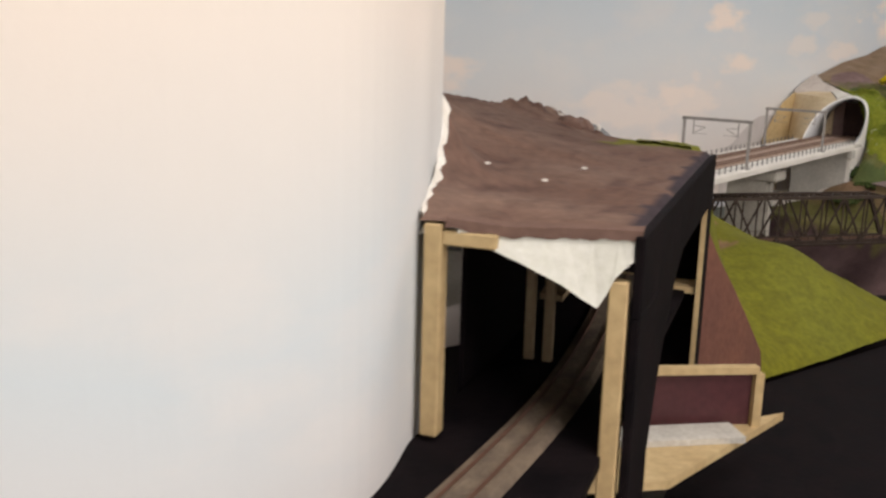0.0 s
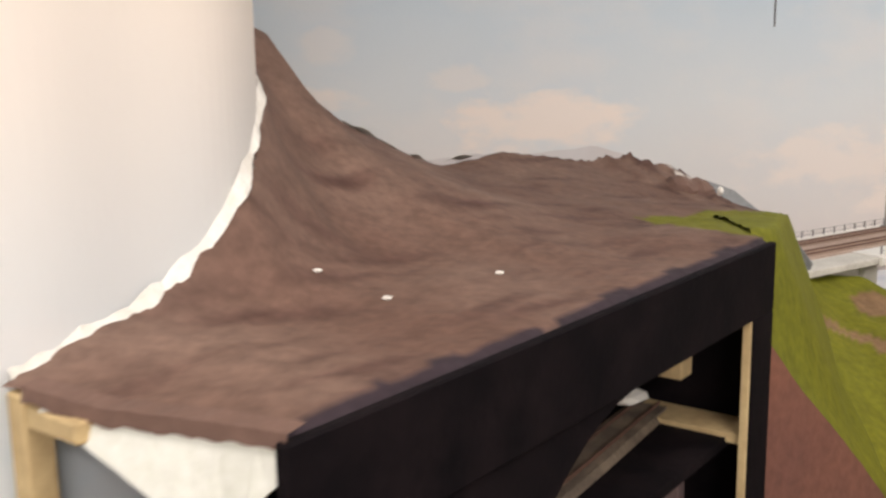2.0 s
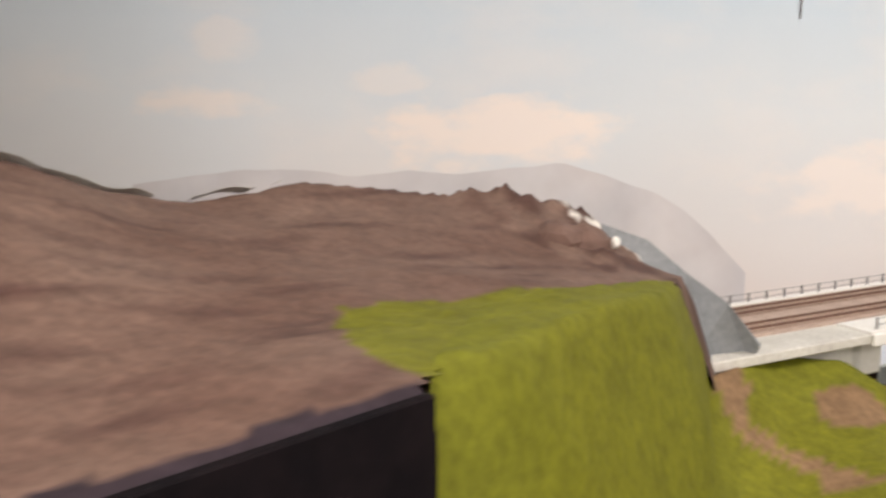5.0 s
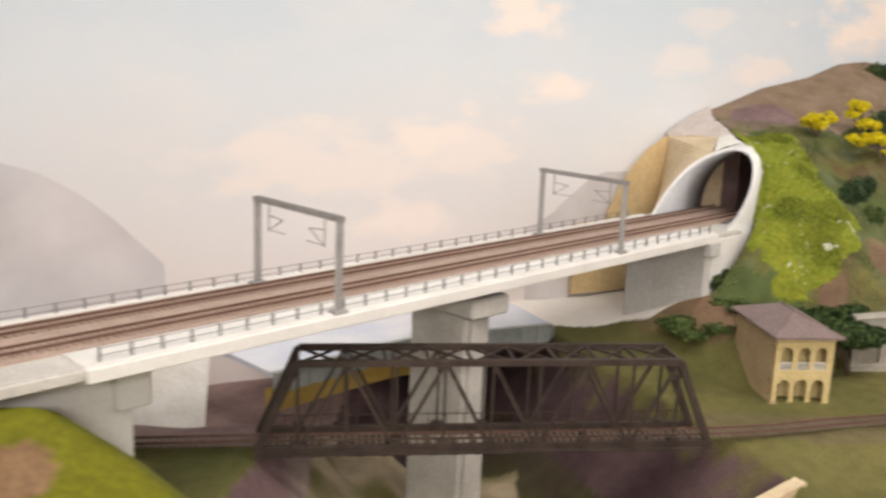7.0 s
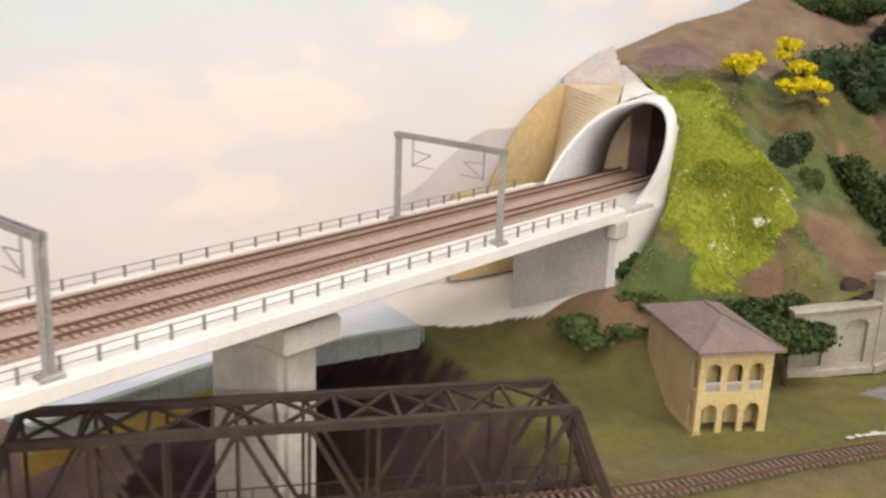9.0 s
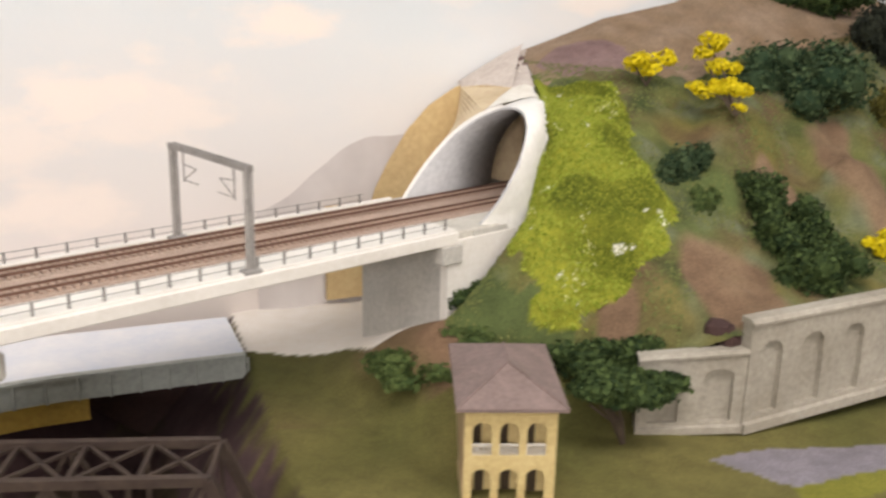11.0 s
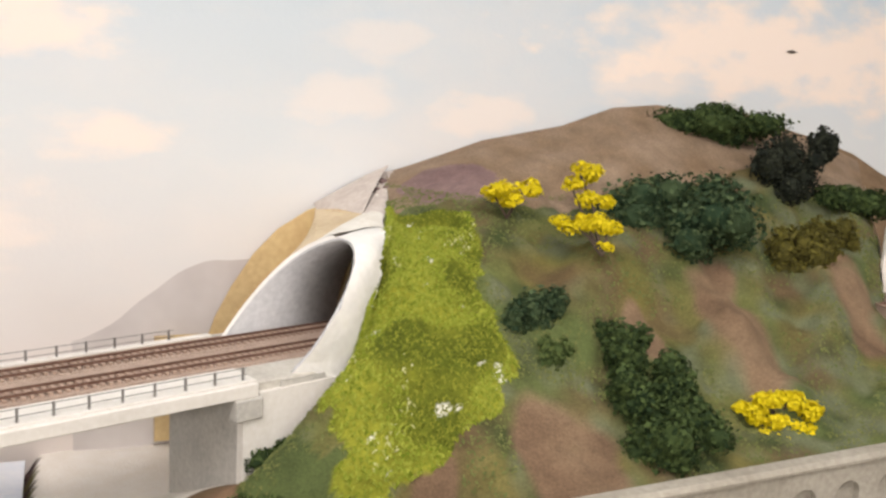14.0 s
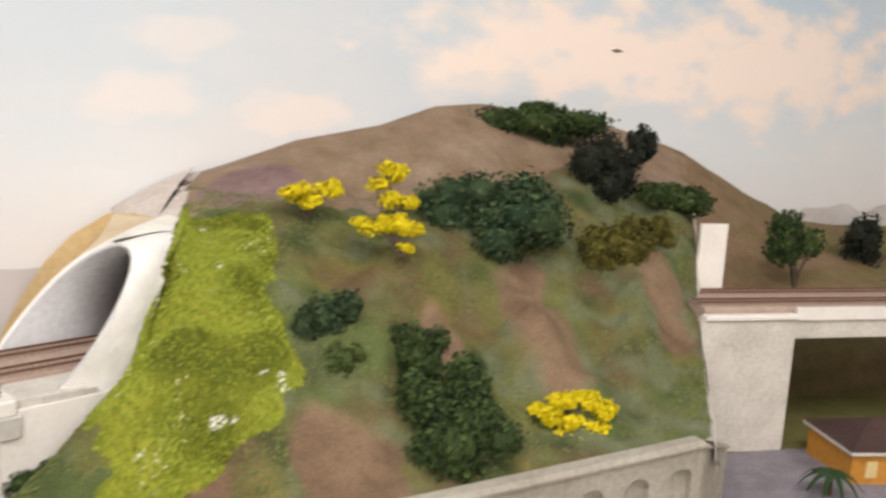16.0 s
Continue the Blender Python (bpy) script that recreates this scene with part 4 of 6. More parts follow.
def arch_wall(name, x0, x1, y, thick, z0, z1, holes, mat, parent, along="x"):
    """A wall panel with round-headed openings cut through it."""
    v, f = [], []

    def pt(s, z, o):
        return (s, y + o, z) if along == "x" else (y + o, s, z)

    def quad(*q):
        i = len(v)
        v.extend(q)
        f.append(tuple(range(i, i + len(q))))
    cuts = sorted({x0, x1, *[h[0] for h in holes], *[h[1] for h in holes]})
    for a, b in zip(cuts, cuts[1:]):
        hs_ = sorted([h for h in holes if h[0] <= a + 1e-6 and h[1] >= b - 1e-6], key=lambda h: h[2])
        z = z0
        for (h0, h1, ha, hb) in hs_:
            for o in (0, thick):
                if ha > z:
                    quad(pt(a, z, o), pt(b, z, o), pt(b, ha, o), pt(a, ha, o))
            r = (h1 - h0) / 2
            arc = [(h0 + r - r * math.cos(t), hb - r + r * math.sin(t)) for t in np.linspace(0, math.pi, 9)]
            top = hb + 0.001
            for (sa, za), (sb, zb) in zip(arc, arc[1:]):
                for o in (0, thick):
                    quad(pt(sa, za, o), pt(sb, zb, o), pt(sb, top, o), pt(sa, top, o))
                quad(pt(sa, za, 0), pt(sa, za, thick), pt(sb, zb, thick), pt(sb, zb, 0))
            for s in (h0, h1):
                quad(pt(s, ha, 0), pt(s, ha, thick), pt(s, hb - r, thick), pt(s, hb - r, 0))
            quad(pt(h0, ha, 0), pt(h1, ha, 0), pt(h1, ha, thick), pt(h0, ha, thick))
            z = top
        for o in (0, thick):
            quad(pt(a, z, o), pt(b, z, o), pt(b, z1, o), pt(a, z1, o))
    for s in (x0, x1):
        quad(pt(s, z0, 0), pt(s, z0, thick), pt(s, z1, thick), pt(s, z1, 0))
    quad(pt(x0, z1, 0), pt(x1, z1, 0), pt(x1, z1, thick), pt(x0, z1, thick))
    return link_mesh(name, v, f, mat, parent)


bays = [(HX + 0.007 + i * 0.0233, HX + 0.007 + i * 0.0233 + 0.0165) for i in range(3)]
arch_wall("front_wall", HX, HX + W2, HY, 0.003, 0, HH, [(a, b, 0.0, 0.033) for a, b in bays] + [(a, b, 0.046, 0.077) for a, b in bays], CREAM, house)
# sides, back and loggia floor take the cream with shade in its colour
arch_wall("side_wall", HY + 0.003, HY + DP, HX, 0.003, 0, HH, [(HY + 0.006, HY + 0.017, 0.0, 0.033), (HY + 0.006, HY + 0.017, 0.046, 0.077)], CREAMSHADE, house, "y")
arch_wall("side_wall", HY + 0.003, HY + DP, HX + W2 - 0.003, 0.003, 0, HH, [(HY + 0.006, HY + 0.017, 0.046, 0.077)], CREAMSHADE, house, "y")
block("back_wall", (HX + 0.003, HY + DP - 0.003, 0), (HX + W2 - 0.003, HY + DP, HH), CREAMSHADE, house)
block("loggia_wall", (HX + 0.003, HY + 0.022, 0), (HX + W2 - 0.003, HY + 0.024, HH), CREAM, house)
block("loggia_floor", (HX + 0.003, HY + 0.003, 0.040), (HX + W2 - 0.003, HY + 0.022, 0.043), CREAMSHADE, house)
for a, b in bays:
    bl = bmesh.new()
    add_box(bl, (a, HY + 0.0005, 0.055), (b, HY + 0.0022, 0.0565))
    for s in np.linspace(a + 0.001, b - 0.001, 7):
        add_box(bl, (s - 0.0006, HY + 0.0008, 0.046), (s + 0.0006, HY + 0.002, 0.055))
    part("balustrade", bl, CONCRETE, house, "pale stone balustrade")
    block("doorway", ((a + b) / 2 - 0.004, HY + 0.0205, 0.0), ((a + b) / 2 + 0.004, HY + 0.0215, 0.024), INSIDE, house)
    block("doorway", (a + 0.001, HY + 0.0205, 0.046), (a + 0.009, HY + 0.0215, 0.072), INSIDE, house)
block("plinth", (HX - 0.001, HY - 0.0008, -0.004), (HX + 0.006, HY + DP + 0.001, 0.004), CREAMSHADE, house)
rv = []
ov = 0.008
rc = [(HX - ov, HY - ov), (HX + W2 + ov, HY - ov), (HX + W2 + ov, HY + DP + ov), (HX - ov, HY + DP + ov)]
ra, rb = (HX + W2 / 2, HY + 0.044, 0.114), (HX + W2 / 2, HY + DP - 0.044, 0.114)
rv = [(x, y, HH + 0.001) for x, y in rc] + [(x, y, HH + 0.004) for x, y in rc] + [ra, rb]
house_roof = link_mesh("roof", rv, [(0, 1, 2, 3), (0, 4, 5, 1), (1, 5, 6, 2), (2, 6, 7, 3), (3, 7, 4, 0), (4, 8, 5), (5, 8, 9, 6), (6, 9, 7), (7, 9, 8, 4)], ROOF, house, "mauve slate hip roof")
for p in (rv[4], rv[5]):
    bar("hip_tile", (p[0], p[1], p[2] + 0.0006), (ra[0], ra[1], ra[2] + 0.0006), 0.0014, ROOF, house_roof)
bar("hip_tile", (ra[0], ra[1], ra[2] + 0.0006), (rb[0], rb[1], rb[2] + 0.0006), 0.0014, ROOF, house_roof)

# ---- truss bridge on the low line ----
tb = thing("truss_bridge", "dark rusty iron through-truss railway bridge over the ravine", "bridge")
T0, T1 = Vector((-0.656, -0.180, 0)), Vector((-0.142, -0.158, 0))
TD = (T1 - T0).normalized()
TN = Vector((-TD.y, TD.x, 0))
TL = (T1 - T0).length


def tp(s, o, z):
    return T0 + TD * s + TN * o + Vector((0, 0, z))


TOPZ, BOTZ, TWID, NB = 0.108, 0.008, 0.055, 8
for o in (0.0, TWID):
    bar("bottom_chord", tp(0, o, BOTZ), tp(TL, o, BOTZ), 0.005, IRON, tb, 0.012)
    bar("top_chord", tp(0.045, o, TOPZ), tp(TL - 0.045, o, TOPZ), 0.006, IRON, tb, 0.007)
    for s0, s1 in ((0.002, 0.045), (TL - 0.002, TL - 0.045)):
        bar("end_post", tp(s0, o, BOTZ), tp(s1, o, TOPZ), 0.006, IRON, tb, 0.008)
    bay = (TL - 0.09) / NB
    for i in range(NB + 1):
        s = 0.045 + i * bay
        bar("vertical", tp(s, o, BOTZ), tp(s, o, TOPZ), 0.0028, IRON, tb)
        block("gusset", (-0.006, -0.0032, -0.006), (0.006, 0.0032, 0.006), IRON, tb, 0, Matrix.Translation(tp(s, o, BOTZ + 0.004)) @ Matrix.Rotation(math.atan2(TD.y, TD.x), 4, "Z"))
        if i < NB:
            a, b = (BOTZ, TOPZ) if (i < NB / 2) == (i % 2 == 0) else (TOPZ, BOTZ)
            bar("diagonal", tp(s, o, a), tp(s + bay, o, b), 0.0034, IRON, tb)
    for i in range(NB * 3):
        s = 0.01 + i * (TL - 0.02) / (NB * 3)
        bar("walkway_post", tp(s, o - 0.008 if o == 0 else o + 0.008, BOTZ), tp(s, o - 0.008 if o == 0 else o + 0.008, BOTZ + 0.016), 0.001, IRON, tb)
    e = -0.008 if o == 0 else TWID + 0.008
    bar("walkway_rail", tp(0.01, e, BOTZ + 0.016), tp(TL - 0.01, e, BOTZ + 0.016), 0.001, IRON, tb)
    block("walkway", (0.01, min(o, e), BOTZ - 0.003), (TL - 0.01, max(o, e), BOTZ - 0.001), IRON, tb, 0, Matrix.Translation(T0) @ Matrix.Rotation(math.atan2(TD.y, TD.x), 4, "Z"))
bay = (TL - 0.09) / 9
for i in range(10):
    s = 0.045 + i * bay
    bar("top_strut", tp(s, 0, TOPZ), tp(s, TWID, TOPZ), 0.003, IRON, tb)
    if i < 9:
        bar("top_brace", tp(s, 0, TOPZ), tp(s + bay, TWID, TOPZ), 0.0026, IRON, tb)
        bar("top_brace", tp(s, TWID, TOPZ), tp(s + bay, 0, TOPZ), 0.0026, IRON, tb)
for i in range(20):
    s = 0.01 + i * (TL - 0.02) / 19
    bar("floor_beam", tp(s, 0, BOTZ - 0.004), tp(s, TWID, BOTZ - 0.004), 0.004, IRON, tb, 0.008)


# ---- tracks ----
def track(name, line, ballast, label, gauge=0.0165, step=0.0075, bed=0.020, sleepers=True, wood=SLEEPER):
    t = tagged(new(name), label, "railway track", "tracks")
    line = [Vector(p) for p in line]
    if ballast:
        sweep("bed", line, [(-bed, -0.006), (bed, -0.006), (bed * 0.75, 0.001), (-bed * 0.75, 0.001)], ballast, t)
    for sgn in (-1, 1):
        o = sgn * gauge / 2
        sweep("rail", line, [(o - 0.0007, 0.002), (o + 0.0007, 0.002), (o + 0.0005, 0.0046), (o - 0.0005, 0.0046)], RAIL, t)
    if sleepers:
        v, f = [], []
        acc, n = 0.0, 0
        for p, q in zip(line, line[1:]):
            d = q - p
            L = d.length
            d = d / L
            sd = Vector((d.y, -d.x, 0))
            while acc < L:
                c = p + d * acc
                i = len(v)
                for a in (-0.0016, 0.0016):
                    for b in (-0.0145, 0.0145):
                        for z in (0.0005, 0.0022):
                            v.append(c + d * a + sd * b + Vector((0, 0, z)))
                f += [(i, i + 2, i + 6, i + 4), (i + 1, i + 5, i + 7, i + 3), (i, i + 1, i + 3, i + 2), (i + 4, i + 6, i + 7, i + 5), (i, i + 4, i + 5, i + 1), (i + 2, i + 3, i + 7, i + 6)]
                acc += step
            acc -= L
        link_mesh("sleeper_bed", v, f, wood, t)["kind"] = "stuff"
    return t


for c in (0.1205, 0.066):
    track("railway_track", [dk(-1.5, c, ZD + 0.003), dk(0.215, c, ZD + 0.003)], None, "rusty rails on brown sleepers along the viaduct")
low = smooth_line([tp(-0.25, 0.034, 0.004), tp(0.0, 0.03, 0.008), tp(TL, 0.03, 0.008), Vector((0.06, -0.085, 0.004)), Vector((0.24, -0.055, 0.004)), Vector((0.5, 0.0, 0.002)), Vector((0.95, 0.13, 0.002))], 16)
track("railway_track", low, None, "single low-line track with rusty rails", wood=DUSTSLEEPER)
low2 = smooth_line([Vector((-0.05, -0.30, -0.02)), Vector((0.11, -0.215, -0.02)), Vector((0.4, -0.10, -0.016)), Vector((0.8, 0.02, -0.01)), Vector((1.2, 0.12, -0.01))], 14)
track("railway_track", low2, DARKBAL, "dark single track along the table edge")

# ---- right-hand bridge, orange house and far hill ----
rb_ = thing("end_bridge", "off-white bridge abutment and deck beyond the hill", "bridge")
RM = Matrix.Translation((0.725, 0.47, 0)) @ Matrix.Rotation(math.atan2(0.15, 1), 4, "Z")
block("abutment", (-0.01, 0.0, 0.0), (0.125, 0.12, 0.205), CONCRETE, rb_, 0.001, RM)
block("coping", (-0.005, -0.004, 0.205), (0.125, 0.01, 0.211), WHITE, rb_, 0.001, RM)
block("span", (0.125, 0.006, 0.178), (0.9, 0.12, 0.207), CONCRETE, rb_, 0.001, RM)
block("parapet", (0.125, 0.002, 0.203), (0.9, 0.006, 0.219), WHITE, rb_, 0.0, RM)
block("ballast", (0.0, 0.012, 0.205), (0.9, 0.115, 0.218), BALLAST, rb_, 0.0, RM)
for c in (0.036, 0.09):
    track("railway_track", [RM @ Vector((0.0, c, 0.218)), RM @ Vector((0.9, c, 0.218))], None, "rusty rails leaving the hill on the end bridge")
block("tunnel_board", (0.050, 0.117, 0.2), (0.090, 0.122, 0.305), WHITE, rb_, 0.0, RM, "white board closing the tunnel end")
edge_v = [hill_place(1.0, v) for v in np.linspace(0, 0.85, 24)]
ev = [Vector(p) + Vector((0.002, 0, 0.003)) for p in edge_v] + [Vector(p) + Vector((0.012, 0.004, -0.03 - 0.02 * rough(p[1], p[2], 0, 18))) for p in edge_v]
link_mesh("hill_edge", ev, [(i, i + 1, 24 + i + 1, 24 + i) for i in range(23)], PLASTER)["kind"] = "structure"
us, vs = np.linspace(0.62, 1.7, 40), np.linspace(0.0, 1.0, 24)
fh = sheet("far_hill", us, vs, lambda x, v: (x, on_back(x, 0).y - 0.005 - 0.17 * (1 - v) - 0.1 * (1 - v) * float(ease((x - 0.8) / 0.4)), 0.19 + (float(np.interp(x, [0.62, 0.83, 1.01, 1.1, 1.25, 1.7], [0.44, 0.385, 0.30, 0.262, 0.25, 0.24])) - 0.19) * v ** 0.8 + 0.006 * rough(x, v, 0, 12)),
           lambda x, v, p: blend((0.20, 0.135, 0.08), (0.13, 0.12, 0.04), 0.3 + rough(x, v, 2, 7) + (x - 1.05) * 3), GROUND)
tagged(fh, "brown and green slope against the backdrop beyond the bridge", "hill", kind="structure")
us, vs = np.linspace(0.84, 1.7, 30), np.linspace(0.0, 1.0, 14)
em = sheet("embankment", us, vs, lambda x, v: (x, 0.52 + 0.15 * (x - 0.725) + 0.14 + 0.06 * v, 0.03 + 0.17 * v + 0.006 * rough(x, v, 0, 14)),
           lambda x, v, p: blend((0.06, 0.055, 0.02), (0.10, 0.07, 0.035), 0.5 + rough(x, v, 1, 8)), GROUND)
tagged(em, "dark olive embankment under the end bridge", "embankment", kind="structure")
painted_hill("painted_town", np.linspace(1.12, 1.7, 30), lambda x: 0.285 + 0.02 * rough(x, 0.5, 0, 16), 0.15, HAZE2, 0.003, "hazy grey trees and roofs painted on the backdrop")

oh = thing("orange_house", "orange model house with a brown hip roof", "house")
OM = Matrix.Translation((0.880, 0.385, 0.03)) @ Matrix.Rotation(0.0, 4, "Z")
oh_wall = block("wall", (0, 0, 0), (0.12, 0.10, 0.040), ORANGE, oh, 0.001, OM)
for x in (0.018, 0.07):
    block("window", (x, -0.0015, 0.012), (x + 0.014, 0.0, 0.032), CREAM, oh_wall, 0.0, OM)
block("cornice", (-0.006, -0.006, 0.040), (0.126, 0.106, 0.045), CONCRETE, oh, 0.001, OM)
ov_ = [OM @ Vector(q) for q in ((-0.006, -0.006, 0.045), (0.126, -0.006, 0.045), (0.126, 0.106, 0.045), (-0.006, 0.106, 0.045), (0.05, 0.05, 0.068), (0.07, 0.05, 0.068))]
link_mesh("roof", ov_, [(0, 1, 5, 4), (1, 2, 5), (2, 3, 4, 5), (3, 0, 4)], UMBER, oh, "brown hip roof")


# ---- bushes and trees ----
def bush(name, label, at, r, mat, seed, count=1500, leaf=0.0032, core=None, lumps=12):
    """A clump of torn foam: many small lumps inside an uneven outline, flaked all over."""
    rnd = random.Random(seed)
    t = tagged(new(name), label, "bush", "hillside bushes")
    blobs = []
    for i in range(lumps):
        a, k = rnd.uniform(0, 6.28), math.sqrt(rnd.random()) * 0.82
        o = Vector((math.cos(a) * k * r[0], math.sin(a) * k * r[1], rnd.uniform(-0.5, 0.55) * r[2] * (1.1 - 0.5 * k)))
        s = rnd.uniform(0.24, 0.42)
        blobs.append(((at[0] + o.x, at[1] + o.y, at[2] + o.z), (r[0] * s, r[1] * s * 1.1, r[2] * s * 1.25)))
    lump("core", [(c, tuple(0.85 * v for v in q)) for c, q in blobs], core or mat, t, seed)
    leaf_cloud("foliage", blobs, count, leaf, mat, t, seed)
    return t


bush("hill_bush", "dense dark green bush on the hilltop", (0.572, 0.742, 0.416), (0.105, 0.04, 0.036), DARKLEAF, 3, 5000, 0.0034, None, 20)
bush("hill_bush", "wide bluish-green bush on the slope", (0.452, 0.505, 0.306), (0.092, 0.062, 0.068), BLUELEAF, 4, 7000, 0.0034, None, 26)
bush("hill_bush", "blackish scrub near the crest", (0.640, 0.665, 0.362), (0.058, 0.045, 0.055), BLACKLEAF, 5, 4200)
bush("hill_bush", "blackish scrub tuft on the crest", (0.70, 0.70, 0.400), (0.022, 0.02, 0.032), BLACKLEAF, 15, 1000)
bush("hill_bush", "dark green scrub by the cut edge", (0.745, 0.675, 0.325), (0.058, 0.035, 0.03), DARKLEAF, 6, 2600)
bush("hill_bush", "olive-yellow scrub below the crest", (0.618, 0.530, 0.262), (0.052, 0.03, 0.058), OLIVELEAF, 7, 4200, 0.003, None, 22)
bush("hill_bush", "olive-brown scrub trailing under the dark tuft", (0.675, 0.585, 0.285), (0.045, 0.03, 0.035), OLIVELEAF, 57, 2400, 0.003, None, 14)
bush("hill_bush", "dark green creeping bush low on the slope", (0.378, 0.280, 0.170), (0.052, 0.058, 0.048), DARKLEAF, 8, 5000, 0.003, None, 18)
bush("hill_bush", "dark green creeping bush above the wall", (0.400, 0.222, 0.142), (0.056, 0.045, 0.042), DARKLEAF, 18, 4600, 0.003, None, 20)
bush("hill_bush", "small dark bush high in the gully", (0.358, 0.325, 0.203), (0.036, 0.036, 0.034), DARKLEAF, 19, 2600, 0.003)
bush("hill_bush", "small bluish bush beside the moss", (0.268, 0.335, 0.228), (0.038, 0.034, 0.044), BLUELEAF, 9, 3000, 0.003)
bush("hill_bush", "small dull bush below the bluish one", (0.285, 0.305, 0.200), (0.022, 0.025, 0.024), TURFLEAF, 29, 1200, 0.003)
bush("hill_bush", "dark green hedge at the wall head", (0.172, 0.158, 0.066), (0.085, 0.025, 0.030), DARKLEAF, 10, 4600, 0.0034, None, 18)
bush("hill_bush", "low green bush behind the cream house", (-0.02, 0.175, 0.048), (0.075, 0.05, 0.016), TURFLEAF, 11, 2400)
bush("hill_bush", "low green bush on the bank", (0.03, 0.19, 0.078), (0.05, 0.035, 0.014), TURFLEAF, 12, 1800)
bush("hill_bush", "dark creeper along the foot of the wing wall", (0.035, 0.236, 0.105), (0.045, 0.02, 0.018), DARKLEAF, 13, 1600, 0.003)


def blossom(base, pads, seed, label):
    """Twigs from one root, each ending in a flat pad of blossom (x, y, z, radius)."""
    t = tagged(new("yellow_tree"), label, "tree", "yellow blossom trees")
    rnd = random.Random(seed)
    bm = bmesh.new()
    base = Vector(base)
    blobs = []
    for x, y, z, r in pads:
        tip = Vector((x, y, z))
        mid = base.lerp(tip, 0.5) + Vector((rnd.uniform(-0.004, 0.004), -0.002, 0.003))
        add_bar(bm, base, mid, 0.0028)
        add_bar(bm, mid, tip, 0.0018)
        for k in range(5):
            a = rnd.uniform(0, 6.28)
            o = Vector((math.cos(a), math.sin(a) * 0.8, rnd.uniform(-0.35, 0.45))) * r * 0.62
            add_bar(bm, tip - Vector((0, 0, r * 0.3)), tip + o, 0.001)
            blobs.append((tuple(tip + o), (r * rnd.uniform(0.42, 0.6), r * 0.5, r * rnd.uniform(0.28, 0.42))))
    part("trunk", bm, BARK, t)
    leaf_cloud("blossom", blobs, 380 * len(pads), 0.0026, YELLOW, t, seed, flat=0.6)
    return t


blossom((0.243, 0.447, 0.312), [(0.226, 0.450, 0.340, 0.019), (0.262, 0.458, 0.345, 0.018), (0.245, 0.445, 0.333, 0.014)], 21, "small tree with bright yellow blossom on the slope")
blossom((0.342, 0.395, 0.284), [(0.330, 0.490, 0.362, 0.022), (0.318, 0.480, 0.350, 0.014), (0.343, 0.462, 0.335, 0.021), (0.312, 0.432, 0.312, 0.019), (0.350, 0.425, 0.310, 0.022), (0.334, 0.430, 0.318, 0.016), (0.347, 0.402, 0.292, 0.010)], 22, "tall tree with tiers of bright yellow blossom")
blossom((0.512, 0.290, 0.130), [(0.482, 0.282, 0.158, 0.016), (0.500, 0.285, 0.168, 0.016), (0.520, 0.286, 0.166, 0.016), (0.538, 0.284, 0.156, 0.016), (0.494, 0.276, 0.146, 0.015), (0.516, 0.274, 0.146, 0.017), (0.530, 0.276, 0.143, 0.014), (0.503, 0.268, 0.134, 0.015), (0.524, 0.268, 0.132, 0.014)], 23, "low yellow blossom bush above the wall")


def tree(name, label, at, tall, crown, r, mat, seed, count=1500):
    t = tagged(new(name), label, "tree")
    rnd = random.Random(seed)
    bm = bmesh.new()
    b = Vector(at)
    for i in range(5):
        bend = Vector((rnd.uniform(-1, 1) * r[0] * 0.7, rnd.uniform(-1, 1) * r[1] * 0.7, 0))
        m1 = b + Vector((0, 0, tall * 0.5)) + bend * 0.3
        add_bar(bm, b, m1, 0.004)
        add_bar(bm, m1, b + Vector((0, 0, tall)) + bend, 0.0026)
    part("trunk", bm, BARK, t)
    c = b + Vector((0, 0, tall + crown * 0.3))
    blobs = []
    for i in range(8):
        o = Vector((rnd.uniform(-0.7, 0.7) * r[0], rnd.uniform(-0.6, 0.6) * r[1], rnd.uniform(-0.5, 0.5) * r[2]))
        blobs.append((tuple(c + o), (r[0] * 0.45, r[1] * 0.45, r[2] * 0.5)))
    lump("crown_core", [(c, tuple(0.8 * v for v in q)) for c, q in blobs], mat, t, seed)
    leaf_cloud("crown", blobs, count, 0.0034, mat, t, seed)
    return t


tree("spreading_tree", "dark spreading tree standing at the end of the retaining wall", (0.160, 0.10, 0.0), 0.052, 0.03, (0.058, 0.04, 0.02), DARKLEAF, 31, 4500)
tree("far_tree", "rounded green tree on the slope beyond the bridge", (0.95, 0.69, 0.2), 0.06, 0.05, (0.042, 0.03, 0.042), DARKLEAF, 32)
tree("far_tree", "dark green tree against the backdrop", (1.15, 0.82, 0.2), 0.04, 0.05, (0.045, 0.03, 0.05), BLACKLEAF, 33)

palm = thing("palm_tree", "small dark palm beside the orange house", "palm")
pb = Vector((0.836, 0.352, 0.022))
bar("trunk", pb, pb + Vector((0, 0, 0.035)), 0.003, BARK, palm)
